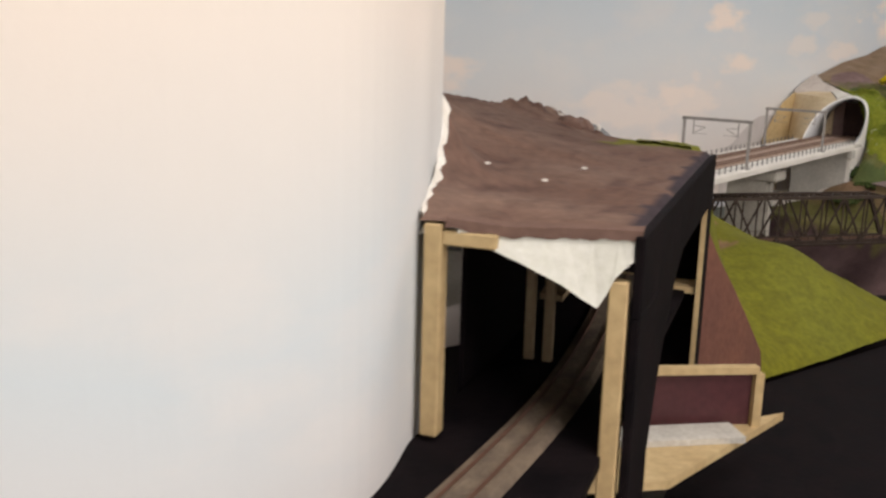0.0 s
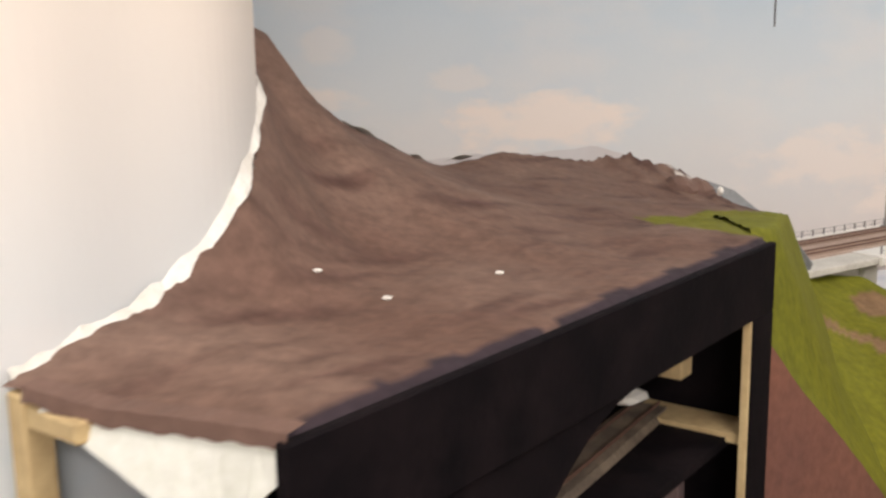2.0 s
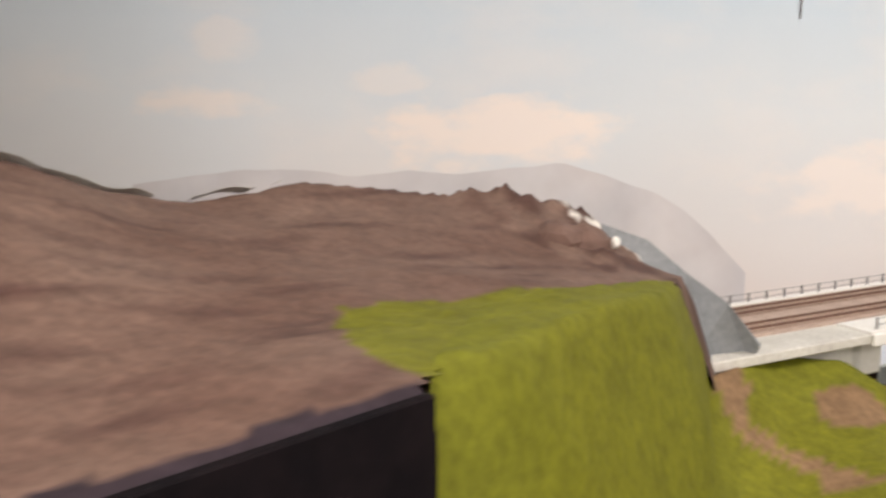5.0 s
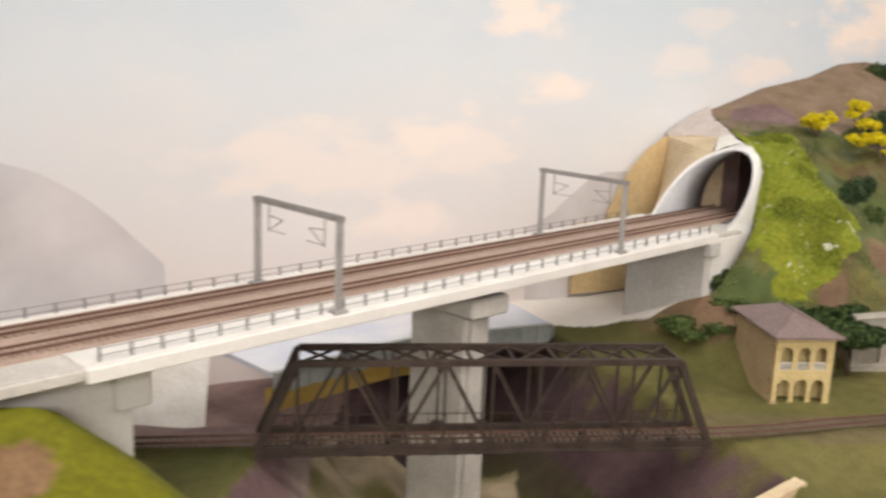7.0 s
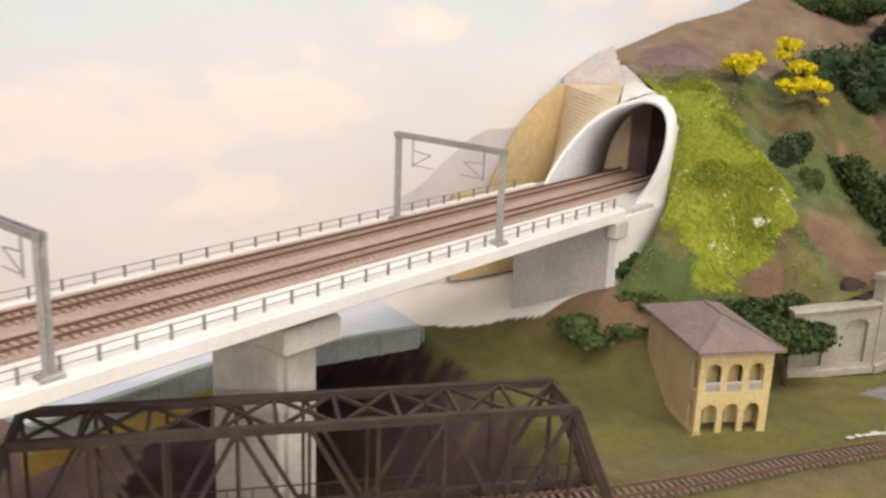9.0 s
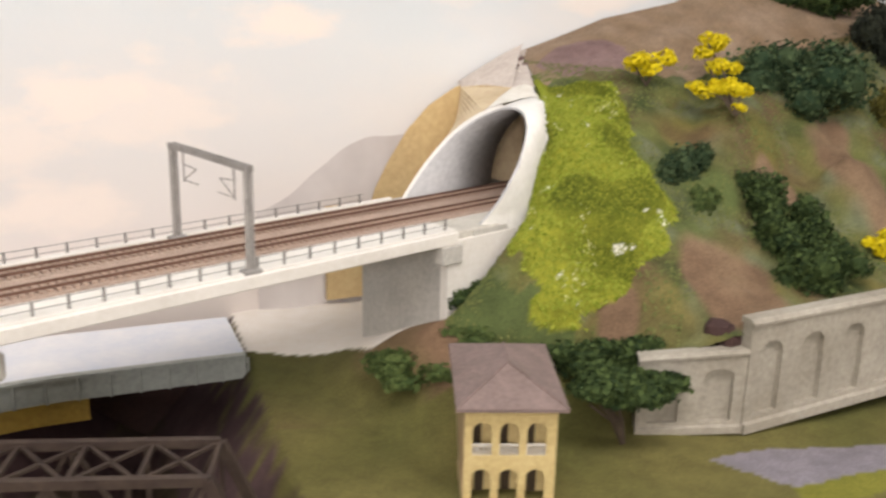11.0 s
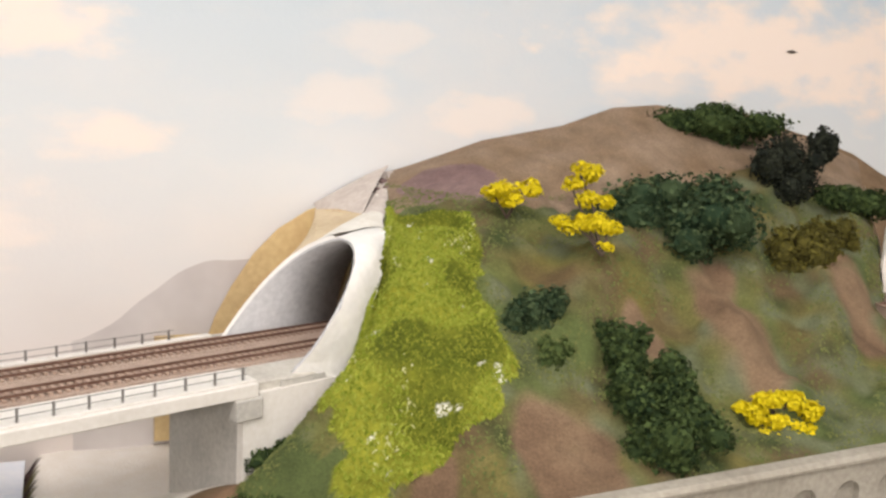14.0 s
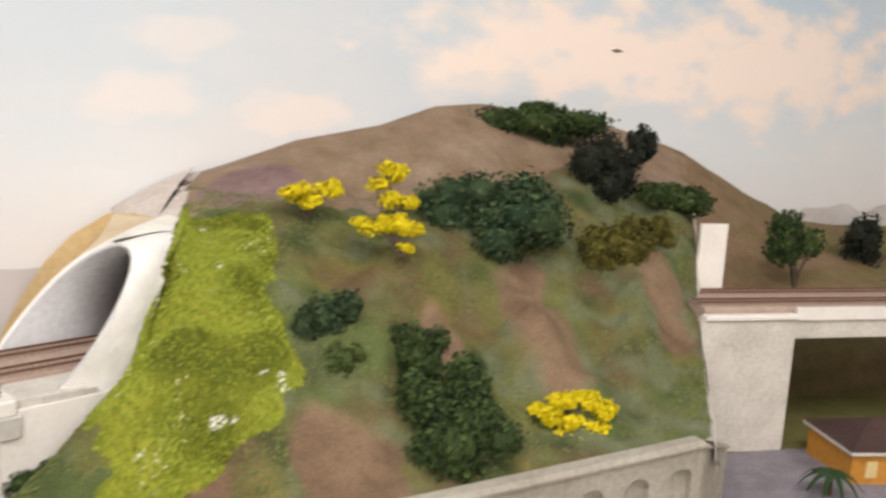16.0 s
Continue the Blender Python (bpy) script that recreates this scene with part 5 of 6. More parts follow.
for i in range(11):
    a = i * 0.571
    d = Vector((math.cos(a), math.sin(a), 0))
    sd = Vector((-d.y, d.x, 0))
    vv, ff = [], []
    for k in range(6):
        c = pb + Vector((0, 0, 0.036 + 0.008 * math.sin(k * 0.55) - 0.0006 * k * k)) + d * 0.007 * k
        w = 0.004 * (1 - abs(k - 2) / 5)
        vv += [c - sd * w - Vector((0, 0, 0.001)), c, c + sd * w - Vector((0, 0, 0.001))]
    for k in range(5):
        ff += [(3 * k, 3 * k + 1, 3 * k + 4, 3 * k + 3), (3 * k + 1, 3 * k + 2, 3 * k + 5, 3 * k + 4)]
    link_mesh("frond", vv, ff, PALMLEAF, palm)


def tufts(name, label, n, size, mat, where, seed):
    """Static-grass fibres scattered over the hill, lying down the slope."""
    rnd = random.Random(seed)
    v, f = [], []
    tries = 0
    while len(f) < n and tries < 12 * n:
        tries += 1
        p = Vector(hill_place(rnd.random(), rnd.random()))
        if not where(p):
            continue
        up = (Vector((0, -0.75, 0.65)) + Vector((rnd.uniform(-0.7, 0.7), rnd.uniform(-0.5, 0.5), rnd.uniform(-0.5, 0.5)))).normalized()
        side = Vector((1, rnd.uniform(-0.5, 0.5), rnd.uniform(-0.5, 0.5))).normalized()
        tip = (Vector((rnd.uniform(-0.5, 0.5), 0, -1)) + up * 0.9).normalized()
        k = size * rnd.uniform(0.5, 1.4)
        i = len(v)
        p = p + up * 0.0012
        v += [p - side * k * 0.3, p + side * k * 0.3, p + tip * k]
        f.append((i, i + 1, i + 2))
    return tagged(link_mesh(name, v, f, mat), label, "grass", kind="stuff")


def dirty(p):
    return p.z > 0.33 or any((((p.x - dx) * math.cos(a) + (p.y - dy) * math.sin(a)) / rx) ** 2 + ((-(p.x - dx) * math.sin(a) + (p.y - dy) * math.cos(a)) / ry) ** 2 < 1.3 for dx, dy, rx, ry, a in DIRTS)


tufts("moss_fibres", "bright yellow-green moss fibres on the slope", 9000, 0.0048, MOSS, lambda p: mossy(p) and rough(p.x, p.y, p.z * 0.5, 17) > -0.1, 41)
tufts("moss_fibres", "darker green moss fibres between the bright ones", 5000, 0.0045, DARKMOSS, lambda p: mossy(p) and rough(p.x, p.y, p.z * 0.5, 17) < -0.04, 43)
tufts("moss_fibres", "pale dry tips in the moss", 900, 0.005, PALEMOSS, lambda p: mossy(p) and rough(p.x * 1.6, p.y, p.z * 0.5, 20) > 0.32, 44)
tufts("turf_fibres", "dull green turf fibres over the slope", 9000, 0.0042, TURF, lambda p: not mossy(p) and not dirty(p) and rough(p.x, p.y, p.z, 18) > -0.15, 42)

# ---- black timber box with its painted shell ----
BN, BE, BM_ = Vector((-1.347, -1.452, 0)), Vector((0.538, 0.843, 0)), Vector((-0.843, 0.538, 0))
BOX = Matrix((BE, BM_, Vector((0, 0, 1)))).transposed().to_4x4()
BOX.translation = BN


def bx(p, q, z):
    return BOX @ Vector((p, q, z))


ZB, ZF = 0.309, 0.168
frame_ = thing("timber_tunnel_frame", "open timber frame with black-painted side fascia", "timber frame")
block("side_beam", (-0.008, -0.006, ZB - 0.053), (0.487, 0.0, ZB - 0.001), BLACK, frame_, 0.001, BOX)
block("near_post", (-0.008, -0.006, 0.02), (0.075, 0.0, ZB - 0.053), BLACK, frame_, 0.001, BOX)
block("far_post", (0.445, -0.006, -0.03), (0.487, 0.0, ZB - 0.053), BLACK, frame_, 0.001, BOX)
block("far_post_edge", (0.4405, -0.005, -0.03), (0.445, 0.0, ZB - 0.053), WOOD, frame_, 0.0, BOX)
block("front_post", (-0.010, 0.002, 0.03), (0.002, 0.014, ZB - 0.03), WOOD, frame_, 0.001, BOX)
block("front_post", (-0.034, 0.115, 0.168), (-0.021, 0.127, ZB), WOOD, frame_, 0.001, BOX)
block("front_rail", (-0.033, 0.08, ZB - 0.013), (-0.022, 0.115, ZB - 0.004), WOOD, frame_, 0.001, BOX)
brace = bmesh.new()
arcp = [(0.075 + 0.20 * t, ZB - 0.053 - 0.15 * (1 - t) ** 2.2) for t in np.linspace(0, 1, 12)]
bv = [brace.verts.new(bx(p, -0.004, z)) for p, z in arcp] + [brace.verts.new(bx(0.075, -0.004, ZB - 0.053))]
brace.faces.new(bv)
part("curved_brace", brace, BLACK, frame_)
block("cross_shelf", (0.446, 0.002, 0.161), (0.484, 0.092, 0.168), WOOD, frame_, 0.0, BOX)
block("inner_post", (0.452, 0.050, 0.03), (0.464, 0.064, 0.161), MAUVE, frame_, 0.001, BOX)
for q in (0.086, 0.102):
    block("inner_post", (0.155, q, ZF - 0.01), (0.162, q + 0.008, ZB - 0.004), PALEWOOD, frame_, 0.001, BOX)
block("top_block", (0.432, 0.042, 0.206), (0.452, 0.066, 0.236), WOOD, frame_, 0.001, BOX)
# added black board: keeps the inside dark where the pale panel would show
block("inner_board", (0.08, 0.136, 0.05), (0.489, 0.140, ZB - 0.02), BLACK, frame_, 0.0, BOX)
block("end_board", (0.489, 0.0, 0.0), (0.493, 0.24, ZB - 0.02), BLACK, frame_, 0.0, BOX)
block("track_board", (-0.25, 0.012, ZF - 0.012), (0.489, 0.132, ZF - 0.004), BLACK, frame_, 0.0, BOX)
tl = smooth_line([bx(-0.22, 0.085, ZF), bx(0.05, 0.062, ZF), bx(0.25, 0.066, ZF), bx(0.47, 0.085, ZF)], 10)
track("railway_track", tl, DUSTBAL, "dusty single track running through the timber frame", sleepers=False)
for o in (0.0, 0.013):
    bar("loose_lath", bx(0.26, 0.120 - o, 0.190), bx(0.405, 0.116 - o, 0.204), 0.009, PALEWOOD, frame_, 0.006, "pale loose lath")

PC = [(-0.031, 0.129), (0.05, 0.150), (0.136, 0.178), (0.218, 0.25), (0.283, 0.344)]


def shell_z(p, q):
    """Height of the painted plaster shell over the box and the bank beyond it."""
    R = np.interp(p, [-0.03, 0.05, 0.1, 0.15, 0.2, 0.28, 0.32, 0.36, 0.40, 0.46, 0.54, 0.625, 0.73, 0.85, 0.92, 0.98, 1.06, 1.12], [0.309, 0.325, 0.350, 0.380, 0.414, 0.462, 0.494, 0.472, 0.422, 0.385, 0.354, 0.340, 0.344, 0.331, 0.326, 0.312, 0.25, 0.15])
    qr = np.interp(p, [-0.03, 0.05, 0.136, 0.218, 0.283, 0.32, 0.36, 0.40, 0.46, 0.625, 0.73, 0.85, 0.92, 0.98, 1.3], [0.129, 0.15, 0.178, 0.25, 0.345, 0.41, 0.40, 0.396, 0.391, 0.414, 0.408, 0.37, 0.325, 0.287, 0.25])
    qc = np.interp(p, [0.489, 0.6, 0.7, 0.82, 0.95, 1.08], [0.0, 0.03, 0.06, 0.09, 0.155, 0.2])
    zt = np.interp(p, [0.489, 0.7, 0.82, 0.95, 1.08], [ZB, 0.295, 0.278, 0.265, 0.19])
    if q < qc:
        return zt - (qc - q) * 2.6
    t = max(0.0, (q - qc) / max(0.03, qr - qc))
    bow = float(np.interp(p, [0.1, 0.25, 0.33, 0.45, 0.7, 0.9], [6.5, 5.0, 2.8, 2.5, 2.2, 1.6]))
    z = zt + (R - zt) * t ** bow if q <= qr else R - (q - qr) * 1.2
    z += float(ease((p - 0.86) / 0.04)) * float(ease((1.0 - p) / 0.03)) * (0.010 * abs(rough(p, q, 2, 38)) + 0.006 * rough(p, q, 6, 90)) if q > qc + 0.05 else 0
    return z + 0.006 * rough(p, q, 0, 11) * min(1, (q - qc) * 12) + 0.0016 * rough(p, q, 4, 60)


SHB, SHB2, SHG, SHGREY = (0.135, 0.078, 0.058), (0.18, 0.115, 0.088), (0.142, 0.140, 0.007), (0.22, 0.23, 0.24)


def shell_colour(p, q, P):
    n, n2 = rough(p, q, 0, 10), rough(p, q, 7, 30)
    c = blend(SHB, SHB2, 0.5 + n)
    c = blend(c, (0.085, 0.045, 0.036), 1.5 * rough(p * 0.5 + q, q * 2, 3, 26) - 0.15)
    if p < 0.49 and q < 0.010 + 0.016 * rough(p, 1.0, 3, 25):
        c = (0.035, 0.024, 0.030)
    edge = np.interp(p, [0.50, 0.56, 0.7, 0.82, 0.92, 1.1], [0.06, 0.145, 0.13, 0.12, 0.02, -0.1])
    if p > 0.50 and q < edge + 0.012 * n2:
        c = blend(SHG, (0.15, 0.15, 0.015), 0.3 + n)
        if p > 0.95 and n2 + n > 0.25:
            c = blend(SHG, (0.20, 0.12, 0.06), 0.9)
    elif p > 1.0:
        c = SHGREY
    elif p > 0.86:
        c = blend((0.085, 0.045, 0.035), SHB2, 0.5 + 2 * n2)
        if p > 0.965 + 0.03 * n2 and n2 > -0.25 and q > 0.2:
            c = (0.72, 0.68, 0.62)
    return c


us, vs = np.linspace(-0.03, 1.07, 150), np.linspace(-0.1, 0.55, 100)


def panel_q(p):
    return float(np.interp(p, [a for a, b in PC], [b for a, b in PC], right=9.0)) + 0.006


shell = sheet("painted_shell", us, vs, lambda p, q: bx(p if p > 0.06 else float(np.interp(p, [-0.03, 0.06], [-0.034 * min(1, max(0, q / 0.127)), 0.06])), q, shell_z(p, q)), shell_colour, PAINTED, None, "",
              lambda p, q, P: (p > 0.489 or q > -0.004) and q < panel_q(p) and (p < 0.489 or P.x < -1.082 or P.y > float(np.interp(P.x, [-1.09, -1.0, -0.94, -0.87], [-0.84, -0.63, -0.56, -0.44])) - 0.035))
tagged(shell, "brown-painted plaster shell with a yellow-green bank", "hill shell", kind="structure")

EDGEX, EDGEZ = [-1.088, -1.05, -1.0, -0.925], [0.24, 0.187, 0.128, 0.03]
RIDX = [-1.09, -1.0, -0.94, -0.87, -0.8, -0.73, -0.6, -0.5, -0.4]


def bank_place(x, t):
    """The green bank: t runs from its foot over the crest and down behind."""
    yr, zr = float(np.interp(x, RIDX, [-0.84, -0.63, -0.56, -0.44, -0.42, -0.43, -0.50, -0.56, -0.6])), float(np.interp(x, RIDX, [0.298, 0.196, 0.172, 0.162, 0.155, 0.118, 0.05, 0.0, -0.04]))
    if x < -0.925:
        yb, ze = float(np.interp(x, [-1.09, -0.925], [-1.042, -0.926])), float(np.interp(x, EDGEX, EDGEZ))
    else:
        yb, ze = -0.926 + 0.45 * (x + 0.925), 0.0
    if t <= 1:
        y, z = yb + (yr - yb) * t, ze + (zr - ze) * t ** 0.75
    else:
        y = yr + (t - 1) * 0.25
        z = zr - 0.11 * (t - 1) - 0.12 * (t - 1) ** 2
    if x < -0.94 and t <= 1:
        k = BOX.inverted() @ Vector((x, y, 0))
        if k.x > 0.489:
            s = shell_z(k.x, k.y) + 0.003 - 0.008 * float(ease((t - 0.9) / 0.1))
            s = z + (s - z) * float(ease(t / 0.2)) if s > z else s
            z = s + (max(z, s) - s) * float(ease((x + 1.085) / 0.07))
    z += 0.05 * math.exp(-((x + 0.72) / 0.09) ** 2 - ((y + 0.67) / 0.10) ** 2)
    return x, y, z + 0.008 * rough(x, y, 0, 8) * min(1, 4 * t) * float(ease((x + 0.95) / 0.1)) + 0.0012 * rough(x, y, 3, 70)


def bank_colour(x, t, p):
    n, n2 = rough(p.x, p.y, 0, 6), rough(p.x, p.y, 5, 15)
    c = blend(SHG, (0.14, 0.145, 0.012), 0.3 + n)
    if p.x > -0.96 and t > 0.55 and (abs((p.x + 0.905) + 0.45 * (p.y + 0.53) + 0.09 * n2) < 0.03 or ((p.x + 0.80) / 0.05) ** 2 + ((p.y + 0.5) / 0.06) ** 2 < 0.8 + 2.4 * n2 + 1.5 * n):
        c = blend((0.22, 0.135, 0.07), (0.17, 0.10, 0.05), 0.5 + n)
    return c


bank = sheet("green_bank", np.linspace(-1.09, -0.42, 90), np.linspace(0, 1.9, 90), bank_place, bank_colour, PAINTED)
tagged(bank, "yellow-green painted bank with bare brown streaks", "bank", kind="structure")
fl = [Vector(bank_place(x, 0.0)) for x in np.linspace(-1.09, -0.925, 16)]
ev = [p + Vector((0.0, -0.001, 0)) for p in fl] + [Vector((p.x, p.y - 0.001, -0.03)) for p in fl]
tagged(link_mesh("bank_end_face", ev, [(i, i + 1, 17 + i, 16 + i) for i in range(15)], REDBROWN), "red-brown painted end face of the green bank", "bank face", kind="structure")
gs = [(-1.04, -0.512, 0.300), (-0.997, -0.50, 0.284), (-0.96, -0.50, 0.254), (-0.921, -0.50, 0.227), (-0.888, -0.49, 0.186), (-0.895, -0.47, 0.155), (-0.962, -0.51, 0.155), (-1.01, -0.53, 0.19)]
outcrop = lump("rock_outcrop", [((-1.052, -0.548, 0.280), (0.032, 0.03, 0.032)), ((-1.028, -0.535, 0.258), (0.028, 0.03, 0.034)), ((-1.012, -0.535, 0.222), (0.024, 0.028, 0.036)), ((-1.006, -0.54, 0.190), (0.022, 0.028, 0.034)), ((-1.075, -0.56, 0.292), (0.03, 0.03, 0.022))], BROWN, None, 12)
tagged(outcrop, "knobbly brown plaster rock at the end of the shell", "rock", kind="structure")
for k, c in enumerate(((-1.024, -0.555, 0.290), (-1.005, -0.556, 0.262), (-0.995, -0.556, 0.232))):
    tagged(lump("plaster_chip", [(c, (0.005, 0.004, 0.007))], PLASTER, None, 20 + k), "white chip of bare plaster on the brown rock", "plaster chip", "plaster chips")
gob = link_mesh("grey_shell", [Vector(p) for p in gs], [(0, 1, 7), (1, 2, 7), (2, 6, 7), (2, 3, 6), (3, 5, 6), (3, 4, 5)], GREYSLAB)
gob.modifiers.new("thickness", "SOLIDIFY").thickness = 0.003
tagged(gob, "bare blue-grey shell piece beyond the rock", "shell piece", kind="structure")
for p, q in ((0.165, 0.150), (0.171, 0.103), (0.263, 0.0905)):
    z = shell_z(p, q)
    bm = bmesh.new()
    bmesh.ops.create_icosphere(bm, subdivisions=1, radius=0.0028, matrix=Matrix.Translation(bx(p, q, z + 0.001)) @ Matrix.Diagonal((1.2, 0.8, 0.5, 1)))
    tagged(part("plaster_crumb", bm, PLASTER), "white plaster crumb lying on the brown shell", "crumb", "plaster crumbs")
rim = [bx(p, panel_q(p) - 0.004, shell_z(p, panel_q(p))) for p in np.linspace(-0.03, 0.275, 40)]
rv_ = []
for i, p in enumerate(rim):
    k = 0.0055 + 0.005 * abs(rough(i * 0.3, 1.0, 0, 1.7))
    rv_ += [p + Vector((0, 0, -0.004)), p - BM_ * k + Vector((0, 0, 0.001)), p + Vector((0, 0, k * 1.6))]
link_mesh("plaster_seam", rv_, [f for i in range(39) for f in ((3 * i, 3 * i + 1, 3 * i + 4, 3 * i + 3), (3 * i + 1, 3 * i + 2, 3 * i + 5, 3 * i + 4))], PLASTER)["kind"] = "structure"

cv_, cf_ = [], []
for i, p in enumerate(np.linspace(0.44, 0.72, 60)):
    q = float(np.interp(p, [0.40, 0.46, 0.625, 0.73], [0.396, 0.391, 0.414, 0.408]))
    k = 0.010 * max(0.0, rough(p, 4.0, 0, 22) + 0.12)
    cv_ += [bx(p, q - 0.012, shell_z(p, q - 0.012) + 0.0005), bx(p, q + 0.004, shell_z(p, q) + 0.002 + k), bx(p, q + 0.022, shell_z(p, q) - 0.004 + k)]
for i in range(59):
    if rough(np.linspace(0.44, 0.72, 60)[i], 4.0, 0, 22) > -0.12:
        cf_.append((3 * i + 1, 3 * i + 2, 3 * i + 5, 3 * i + 4))
tagged(link_mesh("crest_plaster", cv_, cf_, PLASTER), "bare white plaster edge along the crest of the shell", "plaster edge", kind="structure")

PLASTERTORN = bmesh.new()
low_edge = [(-0.033, 0.105, 0.004), (-0.031, 0.092, 0.008), (-0.029, 0.080, 0.014), (-0.027, 0.066, 0.021), (-0.025, 0.053, 0.027), (-0.022, 0.040, 0.035), (-0.019, 0.028, 0.044), (-0.016, 0.019, 0.050), (-0.014, 0.014, 0.040), (-0.012, 0.010, 0.028), (-0.008, 0.004, 0.02), (-0.006, -0.004, 0.012)]
tv = [bx(p, q, ZB - 0.003 - 0.86 * d - 0.0015 * rough(q, d, 0, 120)) for p, q, d in low_edge]
tv += [bx(-0.034 * max(0, q / 0.127) - 0.004, q, shell_z(0, max(q, 0)) - 0.003 + 0.0012 * rough(q, 0, 3, 140)) for q in (-0.004, 0.01, 0.025, 0.04, 0.055, 0.07, 0.085, 0.105)]
PLASTERTORN.faces.new([PLASTERTORN.verts.new(p) for p in tv])
bmesh.ops.triangulate(PLASTERTORN, faces=PLASTERTORN.faces)
pf = part("torn_plaster", PLASTERTORN, CLOTH, frame_, "torn white plaster cloth hanging from the shell")
pf.modifiers.new("thickness", "SOLIDIFY").thickness = 0.003

lq = np.linspace(-0.004, 0.112, 40)
lv = [bx(-0.034 * max(0, q / 0.127) - 0.005, q, shell_z(0, max(q, 0)) + 0.002) for q in lq] + [bx(-0.034 * max(0, q / 0.127) - 0.006, q, shell_z(0, max(q, 0)) - 0.0045 - 0.004 * rough(q, 0, 3, 90)) for q in lq] + [bx(-0.034 * max(0, q / 0.127) + 0.004, q, shell_z(0, max(q, 0)) + 0.0035) for q in lq]
tagged(link_mesh("shell_lip", lv, [f for i in range(39) for f in ((i, i + 1, 41 + i, 40 + i), (80 + i, 81 + i, i + 1, i))], BROWN), "brown painted lip of the plaster shell", "shell edge", kind="structure")

# ---- near curved sky panel ----
pl_ = [(-2.6, -1.75), (-2.1, -1.68), (-1.72, -1.60), (-1.545, -1.52)]
pl_ = [Vector((x, y, -0.3)) for x, y in pl_] + [bx(a, b + 0.004, -0.3) for a, b in PC] + [bx(0.31, 0.45, -0.3), bx(0.32, 0.62, -0.3)]
pan = sweep("sky_panel", smooth_line(pl_, 10), [(0, 0), (0, 1.55), (-0.008, 1.55), (-0.008, 0)], PANEL)
tagged(pan, "curved panel painted as a pale cream and blue sky", "backdrop panel", kind="structure")

# ---- tray beside the frame ----
tray = thing("wooden_tray", "raw wooden tray with a maroon back board", "tray")
tb_ = bmesh.new()
tp_ = [(0.39, -0.10), (0.187, -0.013), (0.15, 0.05), (0.30, 0.06), (0.365, -0.075)]
tl_, th_ = [tb_.verts.new(bx(p, q, 0.056)) for p, q in tp_], [tb_.verts.new(bx(p, q, 0.064)) for p, q in tp_]
tb_.faces.new(tl_), tb_.faces.new(th_)
for i in range(5):
    tb_.faces.new((tl_[i], tl_[(i + 1) % 5], th_[(i + 1) % 5], th_[i]))
part("board", tb_, WOOD, tray)
bar("back_board", bx(0.288, 0.045, 0.0905), bx(0.346, -0.068, 0.0905), 0.005, MAROON, tray, 0.053, "maroon back board")
bar("top_lath", bx(0.284, 0.047, 0.1205), bx(0.344, -0.072, 0.1205), 0.010, WOOD, tray, 0.007)
bar("side_lath", bx(0.344, -0.073, 0.064), bx(0.344, -0.073, 0.117), 0.009, WOOD, tray, 0.009)
bar("grey_plank", bx(0.25, 0.045, 0.067), bx(0.31, -0.06, 0.067), 0.035, CONCRETE, tray, 0.006, "grey-white plank")
bar("bracket", bx(0.28, 0.03, -0.02), bx(0.28, 0.03, 0.056), 0.016, BLACK, tray)
blob = lump("plaster_blob", [((bx(0.415, 0.105, 0.190)), (0.032, 0.022, 0.014)), ((bx(0.395, 0.108, 0.194)), (0.024, 0.020, 0.012)), ((bx(0.43, 0.09, 0.186)), (0.026, 0.020, 0.008))], PLASTER, frame_, 4)
ap = [(-1.36, -1.47), (-1.09, -1.05), (-0.925, -0.93), (-0.45, -0.715), (-0.2, -0.9), (-0.9, -1.75)]
ab = bmesh.new()
alo, ahi = [ab.verts.new((x, y, -0.30)) for x, y in ap], [ab.verts.new((x, y, -0.004)) for x, y in ap]
ab.faces.new(alo), ab.faces.new(ahi)
for i in range(6):
    ab.faces.new((alo[i], alo[(i + 1) % 6], ahi[(i + 1) % 6], ahi[i]))
apron = part("black_apron", ab, BLACK)
for lx, ly in ((-1.28, -1.44), (-0.92, -1.66), (-0.30, -0.92), (-0.95, -1.0)):
    block("leg", (lx, ly, -1.0), (lx + 0.05, ly + 0.05, -0.30), BLACK, apron)
block("under_beam", (0.02, 0.0, -0.30), (0.489, 0.12, -0.24), BLACK, frame_, 0.0, BOX)
for p, q in ((0.02, 0.0), (0.43, 0.0), (0.02, 0.08), (0.43, 0.08)):
    block("under_leg", (p, q, -1.0), (p + 0.04, q + 0.04, -0.30), BLACK, frame_, 0.0, BOX)
tagged(apron, "black painted table front beside the frame", "table", kind="structure")

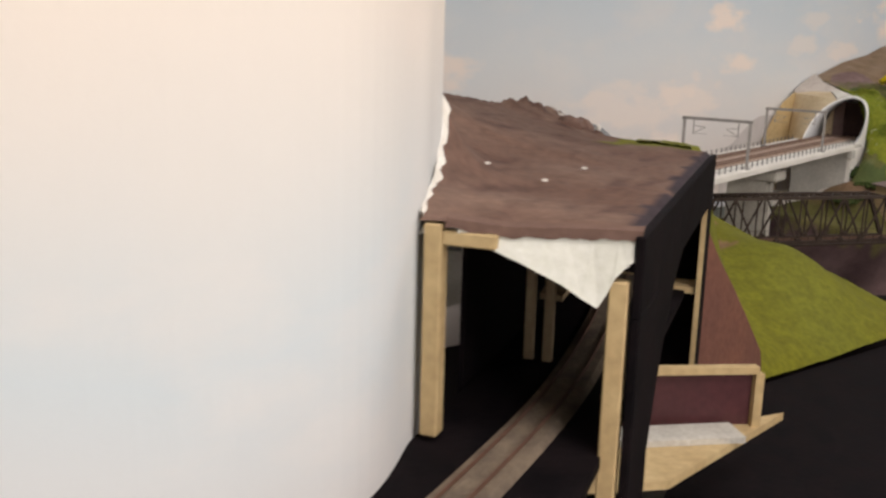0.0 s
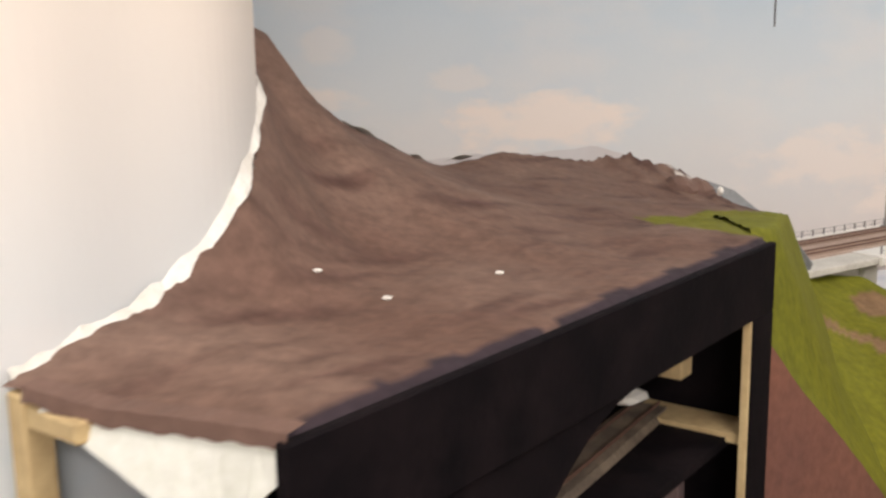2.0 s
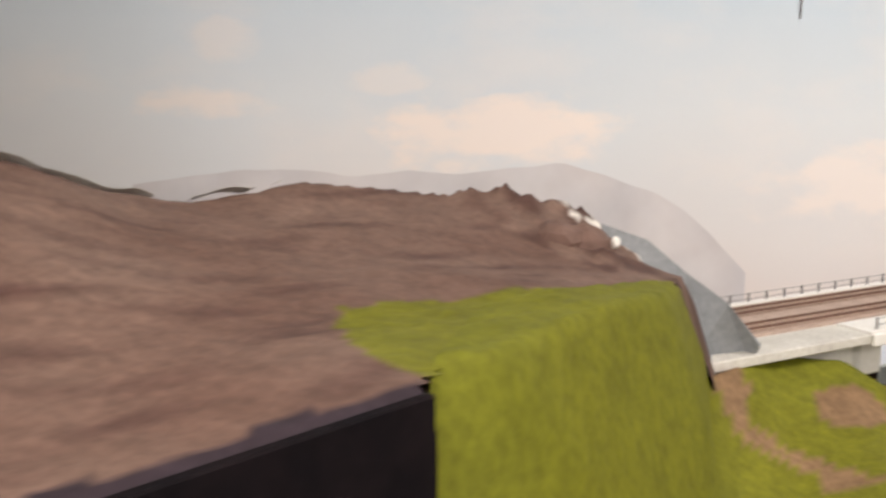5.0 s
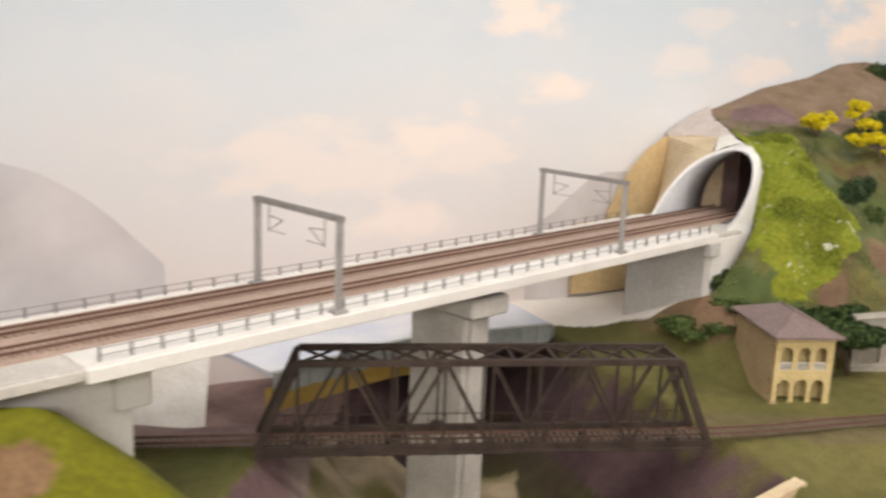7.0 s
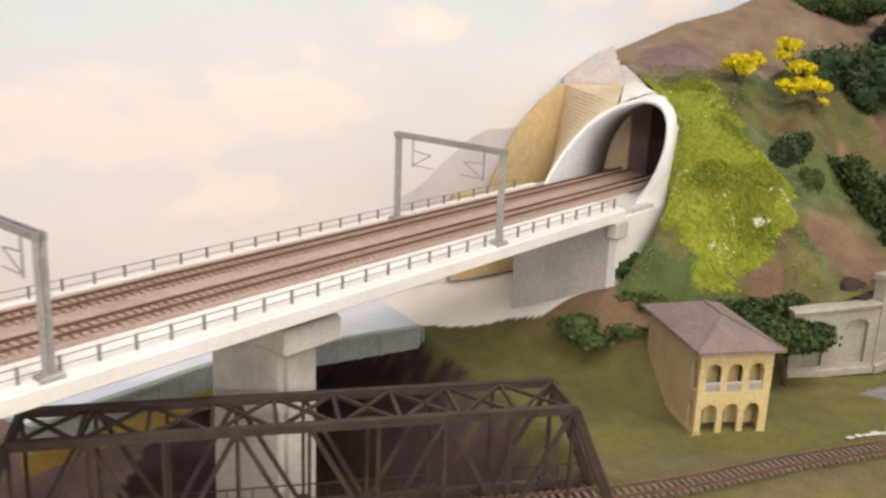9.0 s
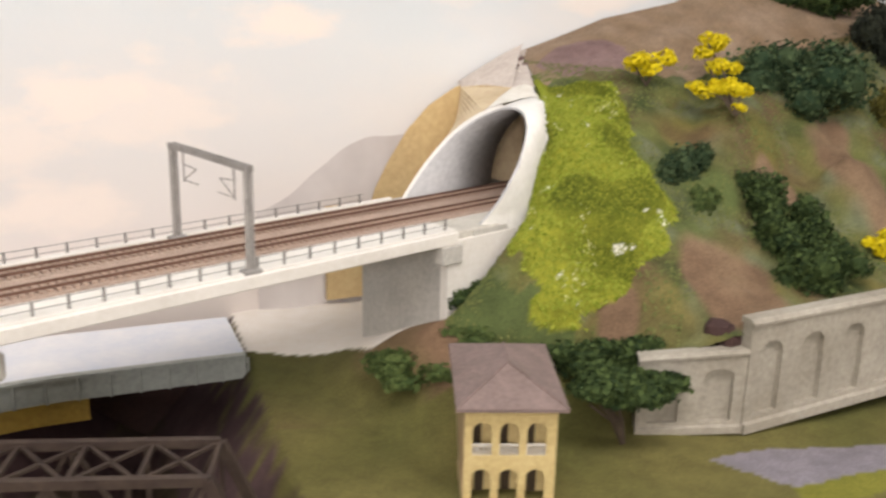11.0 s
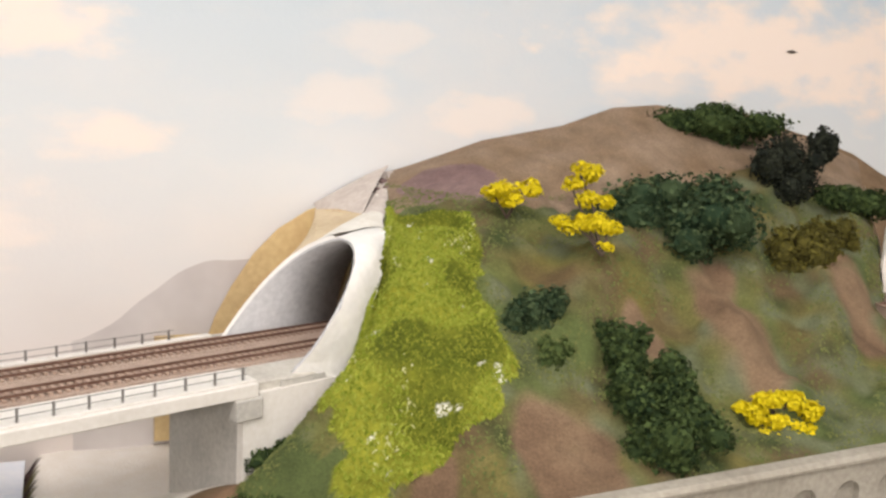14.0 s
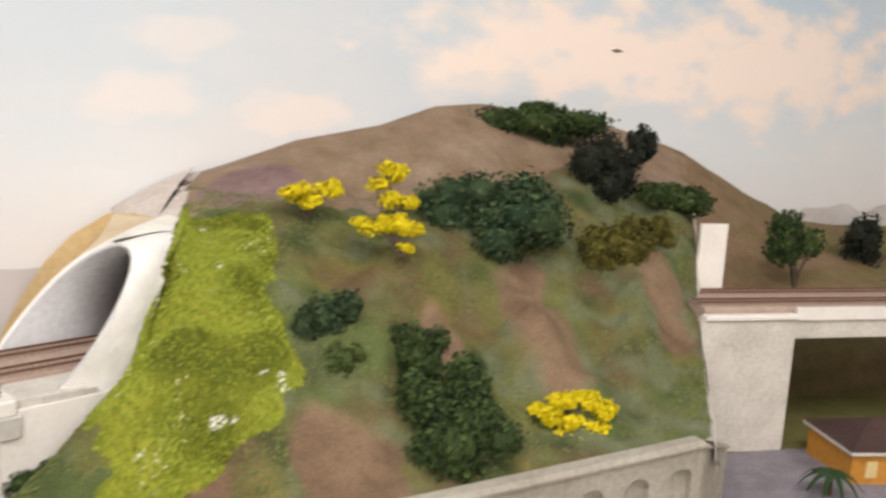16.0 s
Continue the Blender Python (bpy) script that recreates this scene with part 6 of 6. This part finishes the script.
# ---- scraps beside the low line ----
sr = random.Random(77)
scrap = bmesh.new()
for i in range(9):
    x = 0.155 + 0.011 * i
    bmesh.ops.create_icosphere(scrap, subdivisions=1, radius=1.0, matrix=Matrix.Translation((x, -0.040 + 0.22 * (x - 0.155) + sr.uniform(-0.003, 0.003), 0.003)) @ Matrix.Diagonal((sr.uniform(0.004, 0.009), sr.uniform(0.002, 0.005), 0.0014, 1)))
tagged(part("plaster_scrap", scrap, CONCRETE), "white plaster scrap lying along the low track", "scrap")
tagged(bar("wood_offcut", (-0.115, -0.245, -0.024), (-0.06, -0.219, -0.012), 0.016, PALEWOOD, None, 0.012), "pale wooden offcut at the ravine edge", "offcut")
bush("hill_bush", "small dark shrub beside the edge track", (0.075, -0.262, -0.005), (0.022, 0.018, 0.03), DARKLEAF, 51, 1500, 0.003)

# ---- marks on the backdrop ----
chip = link_mesh("paint_chip", [on_back(0.69, 0.531, 0.002), on_back(0.70, 0.534, 0.003), on_back(0.712, 0.531, 0.002), on_back(0.70, 0.529, 0.002)], [(0, 1, 2, 3)], IRON)
tagged(chip, "small dark chip stuck on the painted sky", "paint chip")
crack = link_mesh("backdrop_crack", [on_back(-0.764, 0.53, 0.002), on_back(-0.7615, 0.53, 0.002), on_back(-0.7605, 0.66, 0.002), on_back(-0.7635, 0.66, 0.002)], [(0, 1, 2, 3)], UMBER)
tagged(crack, "thin dark seam in the painted sky sheet", "seam")

# ---- parked car ----
car = thing("parked_car", "small black model car parked on the road", "car")
CM = Matrix.Translation((0.618, 0.157, flat_height(0.618, 0.157) + 0.002)) @ Matrix.Rotation(0.35, 4, "Z")
block("body", (-0.024, -0.010, 0.003), (0.024, 0.010, 0.011), BLACK, car, 0.002, CM)
block("cabin", (-0.013, -0.0085, 0.011), (0.012, 0.0085, 0.0175), BLACK, car, 0.003, CM)
for x in (-0.015, 0.015):
    for y in (-0.0105, 0.0085):
        w = bmesh.new()
        bmesh.ops.create_cone(w, cap_ends=True, segments=14, radius1=0.0042, radius2=0.0042, depth=0.003, matrix=CM @ Matrix.Translation((x, y + 0.001, 0.0042)) @ Matrix.Rotation(1.5708, 4, "X"))
        part("wheel", w, UMBER, car)
bay_ = thing("parking_bay", "thin white painted lines of a parking bay", "road marking")
for a, c in (((-0.035, -0.018), (0.05, -0.018)), ((-0.035, 0.018), (0.05, 0.018)), ((-0.035, -0.018), (-0.035, 0.018))):
    bar("line", CM @ Vector((*a, 0.0015)), CM @ Vector((*c, 0.0015)), 0.0015, WHITE, bay_, 0.001)
